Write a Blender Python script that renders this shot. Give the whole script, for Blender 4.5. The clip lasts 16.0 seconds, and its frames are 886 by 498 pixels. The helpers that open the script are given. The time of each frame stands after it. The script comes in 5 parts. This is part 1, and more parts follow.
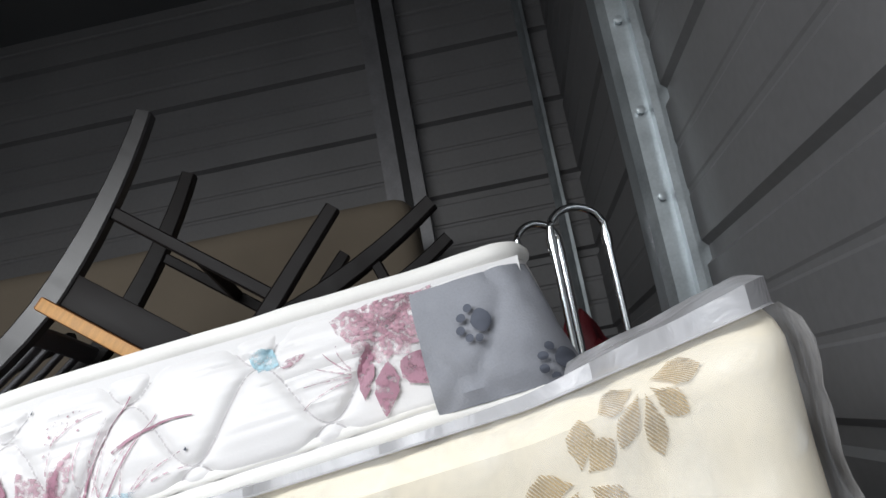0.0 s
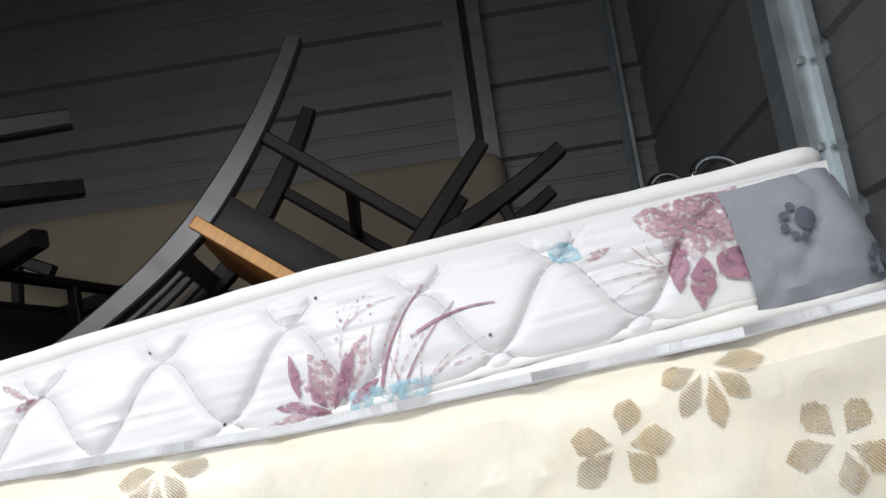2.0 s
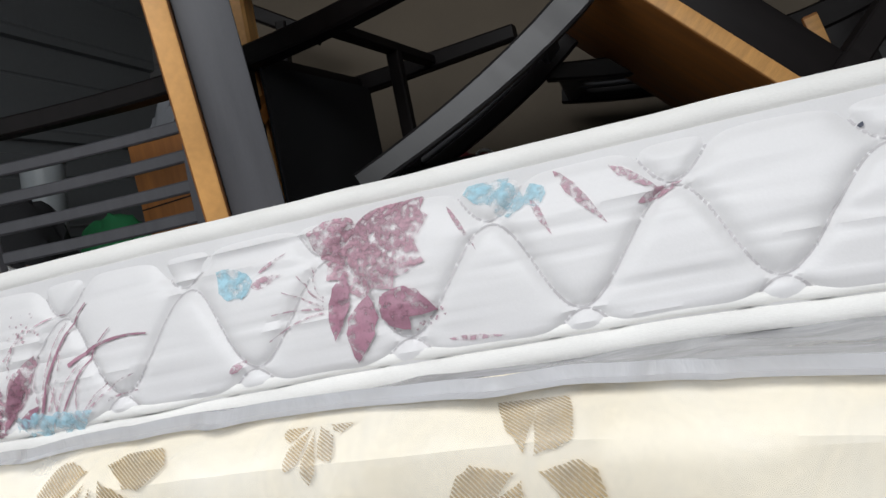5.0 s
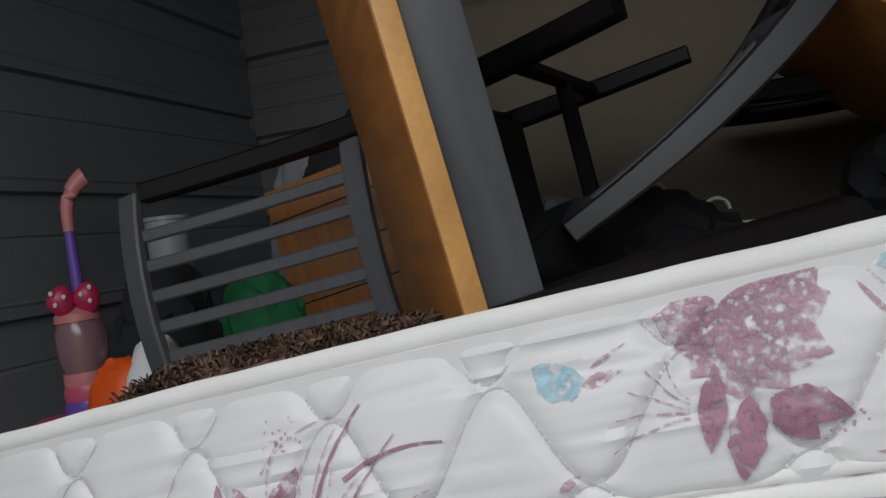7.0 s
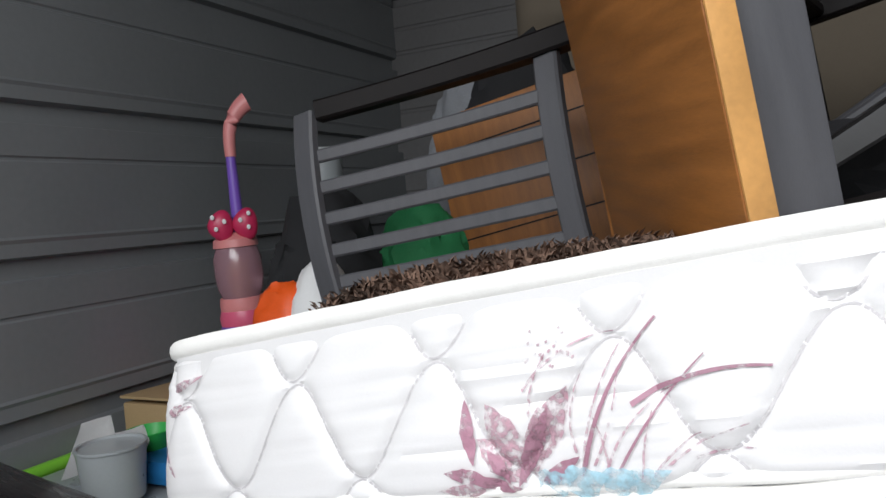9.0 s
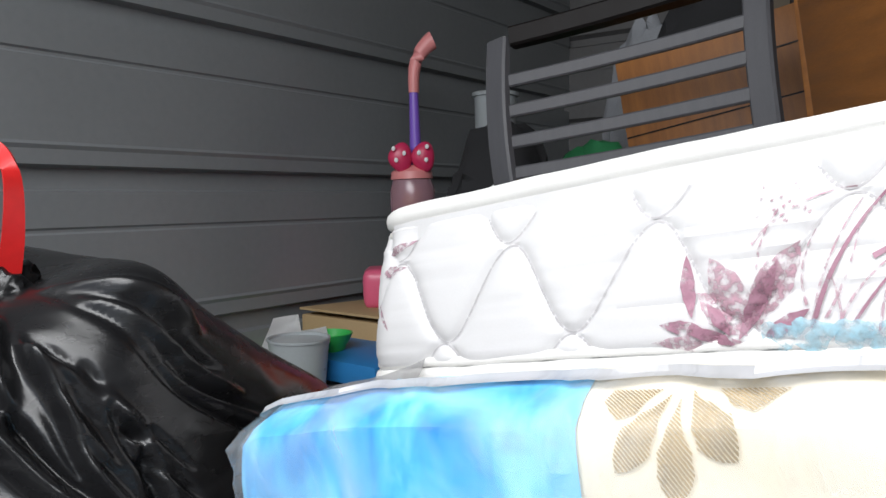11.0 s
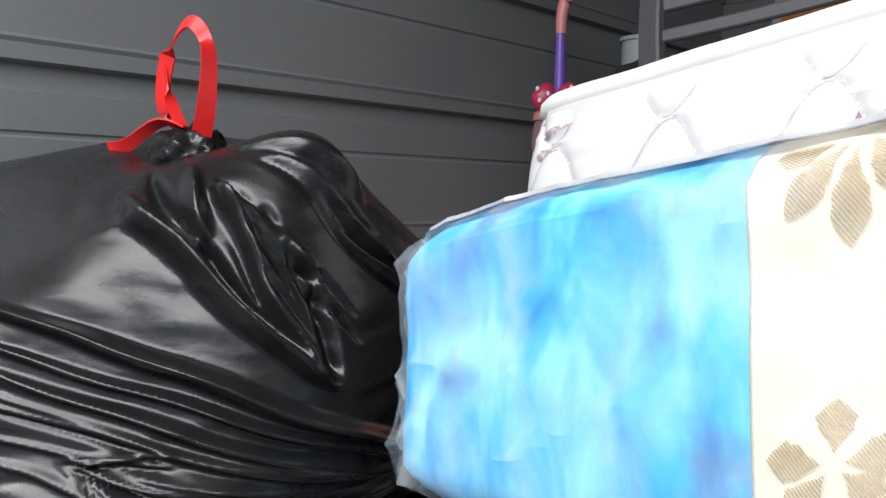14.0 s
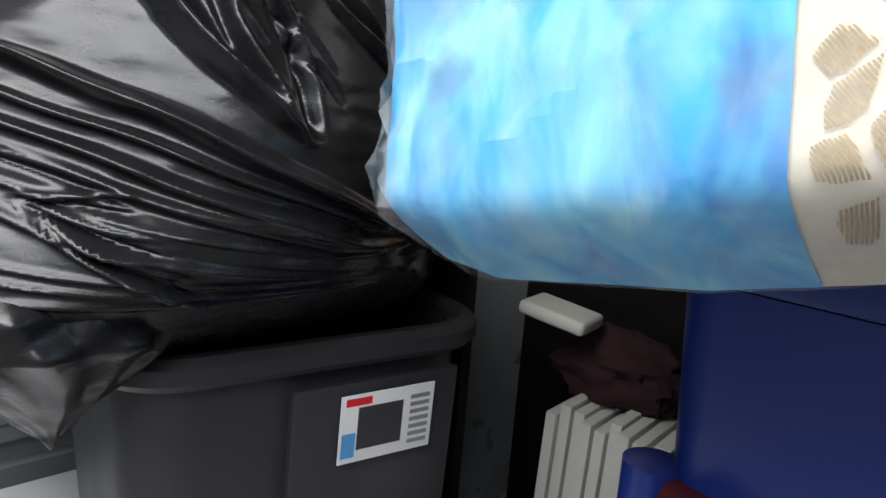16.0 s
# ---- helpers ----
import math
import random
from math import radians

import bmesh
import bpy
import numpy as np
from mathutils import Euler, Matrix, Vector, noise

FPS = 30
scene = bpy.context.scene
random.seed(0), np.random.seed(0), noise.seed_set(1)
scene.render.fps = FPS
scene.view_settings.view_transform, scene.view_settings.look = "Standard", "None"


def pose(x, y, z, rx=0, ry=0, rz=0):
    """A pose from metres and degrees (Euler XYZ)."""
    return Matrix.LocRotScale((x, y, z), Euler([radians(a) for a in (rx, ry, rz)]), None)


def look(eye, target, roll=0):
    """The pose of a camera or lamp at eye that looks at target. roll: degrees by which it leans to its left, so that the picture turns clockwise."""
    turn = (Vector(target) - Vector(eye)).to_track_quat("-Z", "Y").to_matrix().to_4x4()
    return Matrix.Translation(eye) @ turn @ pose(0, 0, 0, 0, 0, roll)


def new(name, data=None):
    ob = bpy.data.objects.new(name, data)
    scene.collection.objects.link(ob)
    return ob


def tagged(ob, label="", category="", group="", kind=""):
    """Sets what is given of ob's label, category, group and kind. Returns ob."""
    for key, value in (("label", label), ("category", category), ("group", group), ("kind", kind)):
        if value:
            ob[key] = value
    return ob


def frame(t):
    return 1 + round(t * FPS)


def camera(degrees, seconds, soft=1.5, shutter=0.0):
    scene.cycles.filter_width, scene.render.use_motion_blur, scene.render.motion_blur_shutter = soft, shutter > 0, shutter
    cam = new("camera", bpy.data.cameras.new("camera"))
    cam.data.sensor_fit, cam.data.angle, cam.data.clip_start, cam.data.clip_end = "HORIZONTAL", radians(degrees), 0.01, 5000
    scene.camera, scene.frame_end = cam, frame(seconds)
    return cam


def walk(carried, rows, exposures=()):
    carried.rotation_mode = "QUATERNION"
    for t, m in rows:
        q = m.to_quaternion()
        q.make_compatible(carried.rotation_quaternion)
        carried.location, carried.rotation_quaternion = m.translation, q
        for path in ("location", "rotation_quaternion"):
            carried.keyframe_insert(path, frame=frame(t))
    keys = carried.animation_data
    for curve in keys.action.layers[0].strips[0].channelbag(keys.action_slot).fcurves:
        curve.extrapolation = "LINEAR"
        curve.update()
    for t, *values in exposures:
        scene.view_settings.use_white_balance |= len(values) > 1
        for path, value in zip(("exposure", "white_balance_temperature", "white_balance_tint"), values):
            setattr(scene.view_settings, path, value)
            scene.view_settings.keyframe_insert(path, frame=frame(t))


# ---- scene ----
cam = camera(62.0, 16.0)
PATH = [
    (0, (0.0018, 0.0909, 1.2825), (-0.1305, 1.8405, 1.6821), -10.3),
    (0.5, (-0.0468, 0.1404, 1.2942), (-0.18, 1.8927, 1.6866), -9.5),
    (1, (-0.1458, 0.117, 1.2735), (-0.315, 1.863, 1.6794), -10.1),
    (1.5, (-0.2439, 0.0792, 1.2528), (-0.4014, 1.8378, 1.6056), -9.4),
    (2, (-0.3186, 0.0756, 1.2456), (-0.4419, 1.8369, 1.5966), -7.4),
    (2.5, (-0.4239, 0.1683, 1.2519), (-0.6426, 1.9215, 1.5975), -6.0),
    (3, (-0.5094, 0.2673, 1.2744), (-0.8586, 2.0007, 1.6083), -5.1),
    (3.5, (-0.5931, 0.2952, 1.2717), (-1.1214, 1.9773, 1.6344), -2.7),
    (3.7, (-0.6291, 0.2889, 1.2654), (-1.1898, 1.9674, 1.5957), -2.5),
    (5.8, (-0.9594, 0.2754, 1.314), (-1.3194, 2.0214, 1.0611), -4.4),
    (6, (-0.9756, 0.2934, 1.3113), (-1.3851, 2.0295, 1.0728), -4.2),
    (6.5, (-1.0332, 0.3195, 1.3239), (-1.521, 2.0448, 1.1655), -5.1),
    (7, (-1.098, 0.3339, 1.3554), (-1.6524, 2.0457, 1.3203), -7.1),
    (7.5, (-1.1574, 0.3501, 1.3563), (-1.7802, 2.0394, 1.3518), -6.4),
    (8, (-1.1988, 0.3699, 1.3545), (-1.8639, 2.0421, 1.3581), -5.4),
    (8.5, (-1.2375, 0.3708, 1.3347), (-1.9674, 2.0151, 1.2951), -4.7),
    (9, (-1.2654, 0.3717, 1.3095), (-2.0574, 1.9854, 1.2141), -4.3),
    (9.5, (-1.2879, 0.3591, 1.2897), (-2.1609, 1.9269, 1.1538), -3.5),
    (10, (-1.2996, 0.3429, 1.2744), (-2.2527, 1.8612, 1.1124), -3.1),
    (10.2, (-1.305, 0.3258, 1.2591), (-2.2833, 1.8288, 1.1052), -2.1),
    (12.3, (-1.3104, 0.2835, 1.1772), (-2.5047, 1.6254, 1.0539), -1.2),
    (12.5, (-1.3095, 0.2781, 1.1727), (-2.5164, 1.6065, 1.0377), -1.2),
    (13, (-1.3086, 0.2691, 1.1574), (-2.5479, 1.5678, 1.0224), -0.8),
    (13.5, (-1.3014, 0.2583, 1.1358), (-2.5686, 1.5309, 1.0116), 0.9),
    (14, (-1.3014, 0.2538, 1.1034), (-2.6064, 1.4823, 0.9324), 2.0),
    (14.5, (-1.314, 0.2691, 1.0584), (-2.6343, 1.4742, 0.8514), 2.4),
    (15, (-1.3041, 0.2709, 1.0341), (-2.6298, 1.4661, 0.8019), 2.7),
    (15.5, (-1.3149, 0.2736, 0.9936), (-2.5974, 1.5048, 0.7101), 4.3),
    (16, (-1.3203, 0.2835, 0.9477), (-2.5821, 1.5201, 0.5994), 4.5),
]
EXPOSURES = [(0.0, 0.0), (1.5, 0.0), (2.5, -0.42), (3.0, -0.5), (3.7, -0.52), (6.0, -0.78), (6.5, -0.95), (7.2, -1.0), (8.0, -0.45), (8.5, -0.15), (9.0, 0.0), (10.2, 0.05), (12.5, 0.25), (15.0, 0.2), (16.0, 0.25)]
walk(cam, [(t, look(eye, target, roll)) for t, eye, target, roll in PATH], EXPOSURES)

# ---- light: a bright overcast sky through the open roller-door front ----
world = bpy.data.worlds.new("World")
scene.world = world
world.use_nodes = True
_wt = world.node_tree
_bg = _wt.nodes["Background"]
_sky = _wt.nodes.new("ShaderNodeTexSky")
_sky.sky_type = "NISHITA"
_sky.sun_disc = False
_sky.sun_elevation, _sky.sun_rotation = radians(48), radians(170)
_wt.links.new(_sky.outputs[0], _bg.inputs[0])
_bg.inputs[1].default_value = 0.08

_sun = bpy.data.lights.new("sun", "SUN")
_sun.energy, _sun.angle, _sun.color = 0.6, radians(12), (1.0, 0.96, 0.9)
sun = new("sun", _sun)
sun.matrix_world = look((0.5, -4.0, 5.0), (0.0, 0.0, 0.0))

_door = bpy.data.lights.new("door_daylight", "AREA")
_door.shape, _door.size, _door.size_y = "RECTANGLE", 2.4, 0.9
_door.energy, _door.color = 64.0, (0.97, 0.985, 1.0)
door_light = new("door_daylight", _door)
door_light.matrix_world = look((-1.15, -0.62, 2.22), (-1.05, -0.20, 1.25))

# ---- materials ----


def mat(name, color, rough=0.6, metal=0.0, scale=30.0, vary=0.15, bump=0.15, fine=220.0, stretch=(1, 1, 1), coat=0.0, spec=0.5, trans=0.0):
    m = bpy.data.materials.new(name)
    m.use_nodes = True
    t = m.node_tree
    b = t.nodes["Principled BSDF"]
    co = t.nodes.new("ShaderNodeTexCoord")
    mp = t.nodes.new("ShaderNodeMapping")
    mp.inputs["Scale"].default_value = stretch
    t.links.new(co.outputs["Object"], mp.inputs[0])
    n1 = t.nodes.new("ShaderNodeTexNoise")
    n1.inputs["Scale"].default_value, n1.inputs["Detail"].default_value = scale * 0.25, 5.0
    n2 = t.nodes.new("ShaderNodeTexNoise")
    n2.inputs["Scale"].default_value, n2.inputs["Detail"].default_value = fine, 3.0
    for n in (n1, n2):
        t.links.new(mp.outputs[0], n.inputs[0])
    add = t.nodes.new("ShaderNodeMath")
    add.operation = "MULTIPLY_ADD"
    t.links.new(n2.outputs["Fac"], add.inputs[0])
    add.inputs[1].default_value = 0.4
    t.links.new(n1.outputs["Fac"], add.inputs[2])
    ramp = t.nodes.new("ShaderNodeValToRGB")
    c = Vector(color)
    ramp.color_ramp.elements[0].position, ramp.color_ramp.elements[1].position = 0.4, 1.0
    ramp.color_ramp.elements[0].color = (*(c * (1 - vary)), 1)
    ramp.color_ramp.elements[1].color = (*[min(1, v * (1 + vary)) for v in c], 1)
    t.links.new(add.outputs[0], ramp.inputs[0])
    t.links.new(ramp.outputs[0], b.inputs["Base Color"])
    rr = t.nodes.new("ShaderNodeMapRange")
    rr.inputs["To Min"].default_value, rr.inputs["To Max"].default_value = max(0.03, rough - 0.1), min(1, rough + 0.1)
    t.links.new(n1.outputs["Fac"], rr.inputs[0])
    t.links.new(rr.outputs[0], b.inputs["Roughness"])
    b.inputs["Metallic"].default_value = metal
    b.inputs["Specular IOR Level"].default_value = spec
    b.inputs["Coat Weight"].default_value = coat
    b.inputs["Transmission Weight"].default_value = trans
    if bump:
        bp = t.nodes.new("ShaderNodeBump")
        bp.inputs["Strength"].default_value, bp.inputs["Distance"].default_value = bump, 0.002
        t.links.new(add.outputs[0], bp.inputs["Height"])
        t.links.new(bp.outputs[0], b.inputs["Normal"])
    return m


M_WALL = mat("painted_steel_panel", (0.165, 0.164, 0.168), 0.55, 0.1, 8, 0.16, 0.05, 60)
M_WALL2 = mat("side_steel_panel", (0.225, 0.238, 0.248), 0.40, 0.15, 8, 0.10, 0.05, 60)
M_GALV = mat("galvanised_steel", (0.42, 0.46, 0.48), 0.38, 0.75, 60, 0.22, 0.08, 160)
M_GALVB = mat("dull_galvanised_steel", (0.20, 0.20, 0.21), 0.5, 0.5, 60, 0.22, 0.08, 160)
M_SLOTSHADE = mat("slot_shade_black", (0.012, 0.012, 0.013), 0.6, 0.3, 40, 0.2, 0.1)
M_FLOOR = mat("concrete", (0.20, 0.195, 0.19), 0.85, 0, 6, 0.2, 0.3, 120)
M_CEIL = mat("roof_sheet", (0.14, 0.145, 0.15), 0.6, 0.2, 8, 0.1, 0.05)
M_TICK = mat("mattress_satin", (0.72, 0.71, 0.71), 0.45, 0, 40, 0.04, 0.10, 500)
M_TAPE = mat("mattress_edge_tape", (0.80, 0.79, 0.76), 0.7, 0, 50, 0.08, 0.35, 380, (1, 1, 3))
M_MAUVE = mat("mauve_print", (0.36, 0.18, 0.24), 0.5, 0, 120, 0.30, 0.05, 600)
M_MAUVE2 = mat("faded_mauve_print", (0.50, 0.30, 0.36), 0.5, 0, 120, 0.25, 0.05, 600)
M_BLUEP = mat("pale_blue_print", (0.40, 0.64, 0.74), 0.5, 0, 120, 0.2, 0.05, 600)
M_THREAD = mat("quilting_thread", (0.52, 0.50, 0.51), 0.7, 0, 120, 0.2, 0.2, 600)
M_FLEECE = mat("grey_fleece", (0.27, 0.28, 0.31), 0.95, 0, 60, 0.15, 0.6, 500)
M_PAW = mat("dark_grey_print", (0.10, 0.11, 0.14), 0.95, 0, 60, 0.15, 0.4, 500)
M_CREAM = mat("cream_damask", (0.80, 0.73, 0.59), 0.55, 0, 40, 0.10, 0.15, 400)
M_GOLD = mat("gold_woven_flower", (0.42, 0.30, 0.14), 0.6, 0, 200, 0.45, 0.3, 420)
M_BLACKBAG = mat("black_polythene", (0.012, 0.012, 0.013), 0.27, 0, 60, 0.2, 0.25, 90, (1, 1, 2.2), spec=0.42)


def crinkle(m, scale, depth, stretch):
    """Adds sharp creases to a film's relief."""
    t = m.node_tree
    b = t.nodes["Principled BSDF"]
    co = t.nodes.new("ShaderNodeTexCoord")
    mp = t.nodes.new("ShaderNodeMapping")
    mp.inputs["Rotation"].default_value = (0.3, 0.5, 0.0)
    mp.inputs["Scale"].default_value = stretch
    t.links.new(co.outputs["Object"], mp.inputs[0])
    n = t.nodes.new("ShaderNodeTexNoise")
    n.noise_type = "RIDGED_MULTIFRACTAL"
    n.inputs["Scale"].default_value, n.inputs["Detail"].default_value, n.inputs["Distortion"].default_value = scale, 3.0, 0.6
    t.links.new(mp.outputs[0], n.inputs[0])
    bp = t.nodes.new("ShaderNodeBump")
    bp.inputs["Strength"].default_value, bp.inputs["Distance"].default_value = 0.8, depth
    t.links.new(n.outputs["Fac"], bp.inputs["Height"])
    old = b.inputs["Normal"].links[0].from_socket
    t.links.new(old, bp.inputs["Normal"])
    t.links.new(bp.outputs[0], b.inputs["Normal"])


crinkle(M_BLACKBAG, 11.0, 0.010, (0.8, 0.8, 1.9))
M_RED = mat("red_drawstring", (0.72, 0.02, 0.02), 0.38, 0, 40, 0.15, 0.1, 90)
M_BIN = mat("charcoal_plastic", (0.035, 0.035, 0.038), 0.45, 0, 30, 0.12, 0.12, 300)
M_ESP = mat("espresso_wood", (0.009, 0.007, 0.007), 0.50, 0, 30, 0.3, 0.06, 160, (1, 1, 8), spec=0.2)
# lighter grey copy of the espresso: light caught by spindles, rails and front apron
M_ESPLIT = mat("lit_grey_espresso", (0.085, 0.085, 0.094), 0.52, 0.0, 30, 0.15, 0.06, 160, (1, 1, 8))
# lighter, glossier espresso copy that brings out the sheen on one near post
M_ESPGLOSS = mat("lit_gloss_espresso", (0.020, 0.019, 0.020), 0.36, 0, 30, 0.3, 0.06, 160, (1, 1, 8), spec=0.6)
M_WOOD = mat("honey_wood", (0.29, 0.11, 0.024), 0.5, 0, 26, 0.30, 0.08, 90, (9, 1, 1))
M_WOODE = mat("honey_wood_edge", (0.62, 0.32, 0.10), 0.5, 0, 40, 0.25, 0.1, 120, (1, 9, 1))
M_TAN = mat("beige_upholstery", (0.17, 0.14, 0.105), 0.9, 0, 20, 0.10, 0.4, 320)
M_CHROME = mat("chrome", (0.75, 0.76, 0.78), 0.14, 1.0, 30, 0.06, 0.0)
M_PINK = mat("pink_plastic", (0.72, 0.12, 0.22), 0.35, 0, 20, 0.1, 0.0)
M_PEACH = mat("salmon_plastic", (0.72, 0.26, 0.26), 0.4, 0, 20, 0.08, 0.0)
M_PURPLE = mat("purple_plastic", (0.20, 0.10, 0.52), 0.35, 0, 20, 0.1, 0.0)
M_MAG = mat("crimson_plastic", (0.55, 0.03, 0.10), 0.35, 0, 20, 0.1, 0.0)
M_WHITE = mat("white_plastic", (0.75, 0.75, 0.76), 0.5, 0, 20, 0.06, 0.0)
M_YEL = mat("yellow_plastic", (0.75, 0.52, 0.16), 0.45, 0, 20, 0.1, 0.0)
M_CLEARPINK = mat("clear_pink_plastic", (0.62, 0.36, 0.42), 0.15, 0, 20, 0.05, 0.0, trans=0.55)
M_FUR = mat("brown_faux_fur", (0.17, 0.105, 0.075), 0.9, 0, 90, 0.9, 0.5, 400)
M_BLACKC = mat("black_cloth", (0.014, 0.014, 0.016), 0.85, 0, 30, 0.4, 0.4, 300)
M_GREEN = mat("green_cloth", (0.02, 0.20, 0.07), 0.8, 0, 30, 0.2, 0.3, 300)
M_ORANGE = mat("orange_bag", (0.80, 0.10, 0.01), 0.5, 0, 20, 0.15, 0.1)
M_PAPER = mat("white_paper", (0.78, 0.78, 0.78), 0.8, 0, 20, 0.06, 0.1)
M_GREYC = mat("grey_cloth", (0.22, 0.23, 0.25), 0.9, 0, 30, 0.25, 0.4, 300)
M_CARD = mat("cardboard", (0.42, 0.29, 0.15), 0.85, 0, 20, 0.12, 0.2, 200)
M_NAVY = mat("blue_tote_plastic", (0.01, 0.03, 0.20), 0.35, 0, 20, 0.12, 0.05)
M_BLUELID = mat("bright_blue_plastic", (0.02, 0.17, 0.42), 0.4, 0, 20, 0.1, 0.0)
M_LIME = mat("lime_plastic", (0.22, 0.60, 0.05), 0.4, 0, 20, 0.1, 0.0)
M_GREENP = mat("green_plastic", (0.03, 0.36, 0.07), 0.4, 0, 20, 0.1, 0.0)
M_TUB = mat("milky_plastic", (0.52, 0.56, 0.58), 0.3, 0, 20, 0.08, 0.0, trans=0.35)
M_REDC = mat("dark_red_plastic", (0.09, 0.006, 0.010), 0.5, 0, 20, 0.2, 0.1)
M_MAROON = mat("maroon_cloth", (0.022, 0.004, 0.006), 0.9, 0, 20, 0.3, 0.3)
M_BOOK = mat("ivory_book_cover", (0.62, 0.60, 0.54), 0.75, 0, 30, 0.12, 0.1)
M_SKYB = mat("label_blue", (0.10, 0.36, 0.70), 0.5, 0, 20, 0.1, 0.0)


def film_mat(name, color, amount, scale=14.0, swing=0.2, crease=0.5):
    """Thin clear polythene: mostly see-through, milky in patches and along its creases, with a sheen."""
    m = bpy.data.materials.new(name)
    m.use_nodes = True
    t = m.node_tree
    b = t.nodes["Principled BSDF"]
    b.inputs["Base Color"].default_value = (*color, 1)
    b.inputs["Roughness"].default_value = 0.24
    co = t.nodes.new("ShaderNodeTexCoord")
    mp = t.nodes.new("ShaderNodeMapping")
    mp.inputs["Rotation"].default_value = (0, 0.5, 0)
    mp.inputs["Scale"].default_value = (1.0, 1.0, 0.45)
    t.links.new(co.outputs["Object"], mp.inputs[0])
    n = t.nodes.new("ShaderNodeTexNoise")
    n.inputs["Scale"].default_value, n.inputs["Detail"].default_value, n.inputs["Distortion"].default_value = scale, 5.0, 1.2
    t.links.new(mp.outputs[0], n.inputs[0])
    c = t.nodes.new("ShaderNodeTexNoise")
    c.noise_type = "RIDGED_MULTIFRACTAL"
    c.inputs["Scale"].default_value, c.inputs["Detail"].default_value = scale * 0.8, 3.0
    t.links.new(mp.outputs[0], c.inputs[0])
    r = t.nodes.new("ShaderNodeMapRange")
    r.inputs["From Min"].default_value, r.inputs["From Max"].default_value = 0.3, 0.75
    r.inputs["To Min"].default_value, r.inputs["To Max"].default_value = max(0.0, amount - swing), min(1.0, amount + swing)
    t.links.new(n.outputs["Fac"], r.inputs[0])
    add = t.nodes.new("ShaderNodeMath")
    add.operation = "MULTIPLY_ADD"
    t.links.new(c.outputs["Fac"], add.inputs[0])
    add.inputs[1].default_value = 0.5
    t.links.new(n.outputs["Fac"], add.inputs[2])
    bp = t.nodes.new("ShaderNodeBump")
    bp.inputs["Strength"].default_value, bp.inputs["Distance"].default_value = crease, 0.012
    t.links.new(add.outputs[0], bp.inputs["Height"])
    t.links.new(bp.outputs[0], b.inputs["Normal"])
    t.links.new(r.outputs[0], b.inputs["Alpha"])
    return m


def woven_blue(name):
    """Blue woven cloth pressed against film: noise paints in pale cyan highlights and deeper blue fold shade, with dull
    grey-blue patches.
    """
    m = mat(name, (0.10, 0.50, 0.86), 0.5, 0, 34, 0.2, 0.15, 300)
    t = m.node_tree
    b = t.nodes["Principled BSDF"]
    co = t.nodes.new("ShaderNodeTexCoord")
    mp = t.nodes.new("ShaderNodeMapping")
    mp.inputs["Rotation"].default_value = (0, -0.45, 0)
    mp.inputs["Scale"].default_value = (1.0, 1.0, 0.42)
    t.links.new(co.outputs["Object"], mp.inputs[0])
    n = t.nodes.new("ShaderNodeTexNoise")
    n.inputs["Scale"].default_value, n.inputs["Detail"].default_value, n.inputs["Distortion"].default_value = 17.0, 4.0, 0.9
    t.links.new(mp.outputs[0], n.inputs[0])
    ramp = t.nodes.new("ShaderNodeValToRGB")
    e = ramp.color_ramp.elements
    e[0].position, e[0].color = 0.30, (0.045, 0.27, 0.66, 1)
    e[1].position, e[1].color = 0.66, (0.30, 0.74, 0.92, 1)
    mid = e.new(0.48)
    mid.color = (0.10, 0.50, 0.86, 1)
    t.links.new(n.outputs["Fac"], ramp.inputs[0])
    n2 = t.nodes.new("ShaderNodeTexNoise")
    n2.inputs["Scale"].default_value, n2.inputs["Detail"].default_value = 11.0, 6.0
    t.links.new(co.outputs["Object"], n2.inputs[0])
    r = t.nodes.new("ShaderNodeMapRange")
    r.inputs["From Min"].default_value, r.inputs["From Max"].default_value, r.inputs["To Max"].default_value = 0.60, 0.70, 0.75
    t.links.new(n2.outputs["Fac"], r.inputs[0])
    mix = t.nodes.new("ShaderNodeMix")
    mix.data_type = "RGBA"
    t.links.new(r.outputs[0], mix.inputs[0])
    t.links.new(ramp.outputs[0], mix.inputs[6])
    mix.inputs[7].default_value = (0.16, 0.28, 0.46, 1)
    t.links.new(mix.outputs[2], b.inputs["Base Color"])
    return m


def speckle(m, scale, lo, hi, bands=0.0):
    """Lets the ground show through a print: worn specks, or the lines of a weave."""
    t = m.node_tree
    co = t.nodes.new("ShaderNodeTexCoord")
    if bands:
        n = t.nodes.new("ShaderNodeTexWave")
        n.inputs["Scale"].default_value, n.inputs["Distortion"].default_value = bands, 1.5
        n.bands_direction = "DIAGONAL"
        out = n.outputs["Fac"]
    else:
        n = t.nodes.new("ShaderNodeTexNoise")
        n.inputs["Scale"].default_value, n.inputs["Detail"].default_value = scale, 4.0
        out = n.outputs["Fac"]
    t.links.new(co.outputs["Object"], n.inputs[0])
    r = t.nodes.new("ShaderNodeMapRange")
    r.inputs["From Min"].default_value, r.inputs["From Max"].default_value = lo, hi
    t.links.new(out, r.inputs[0])
    t.links.new(r.outputs[0], t.nodes["Principled BSDF"].inputs["Alpha"])


speckle(M_MAUVE2, 170.0, 0.36, 0.68)
speckle(M_MAUVE, 130.0, 0.26, 0.50)
speckle(M_BLUEP, 90.0, 0.34, 0.66)
speckle(M_GOLD, 0, 0.25, 0.60, 260.0)

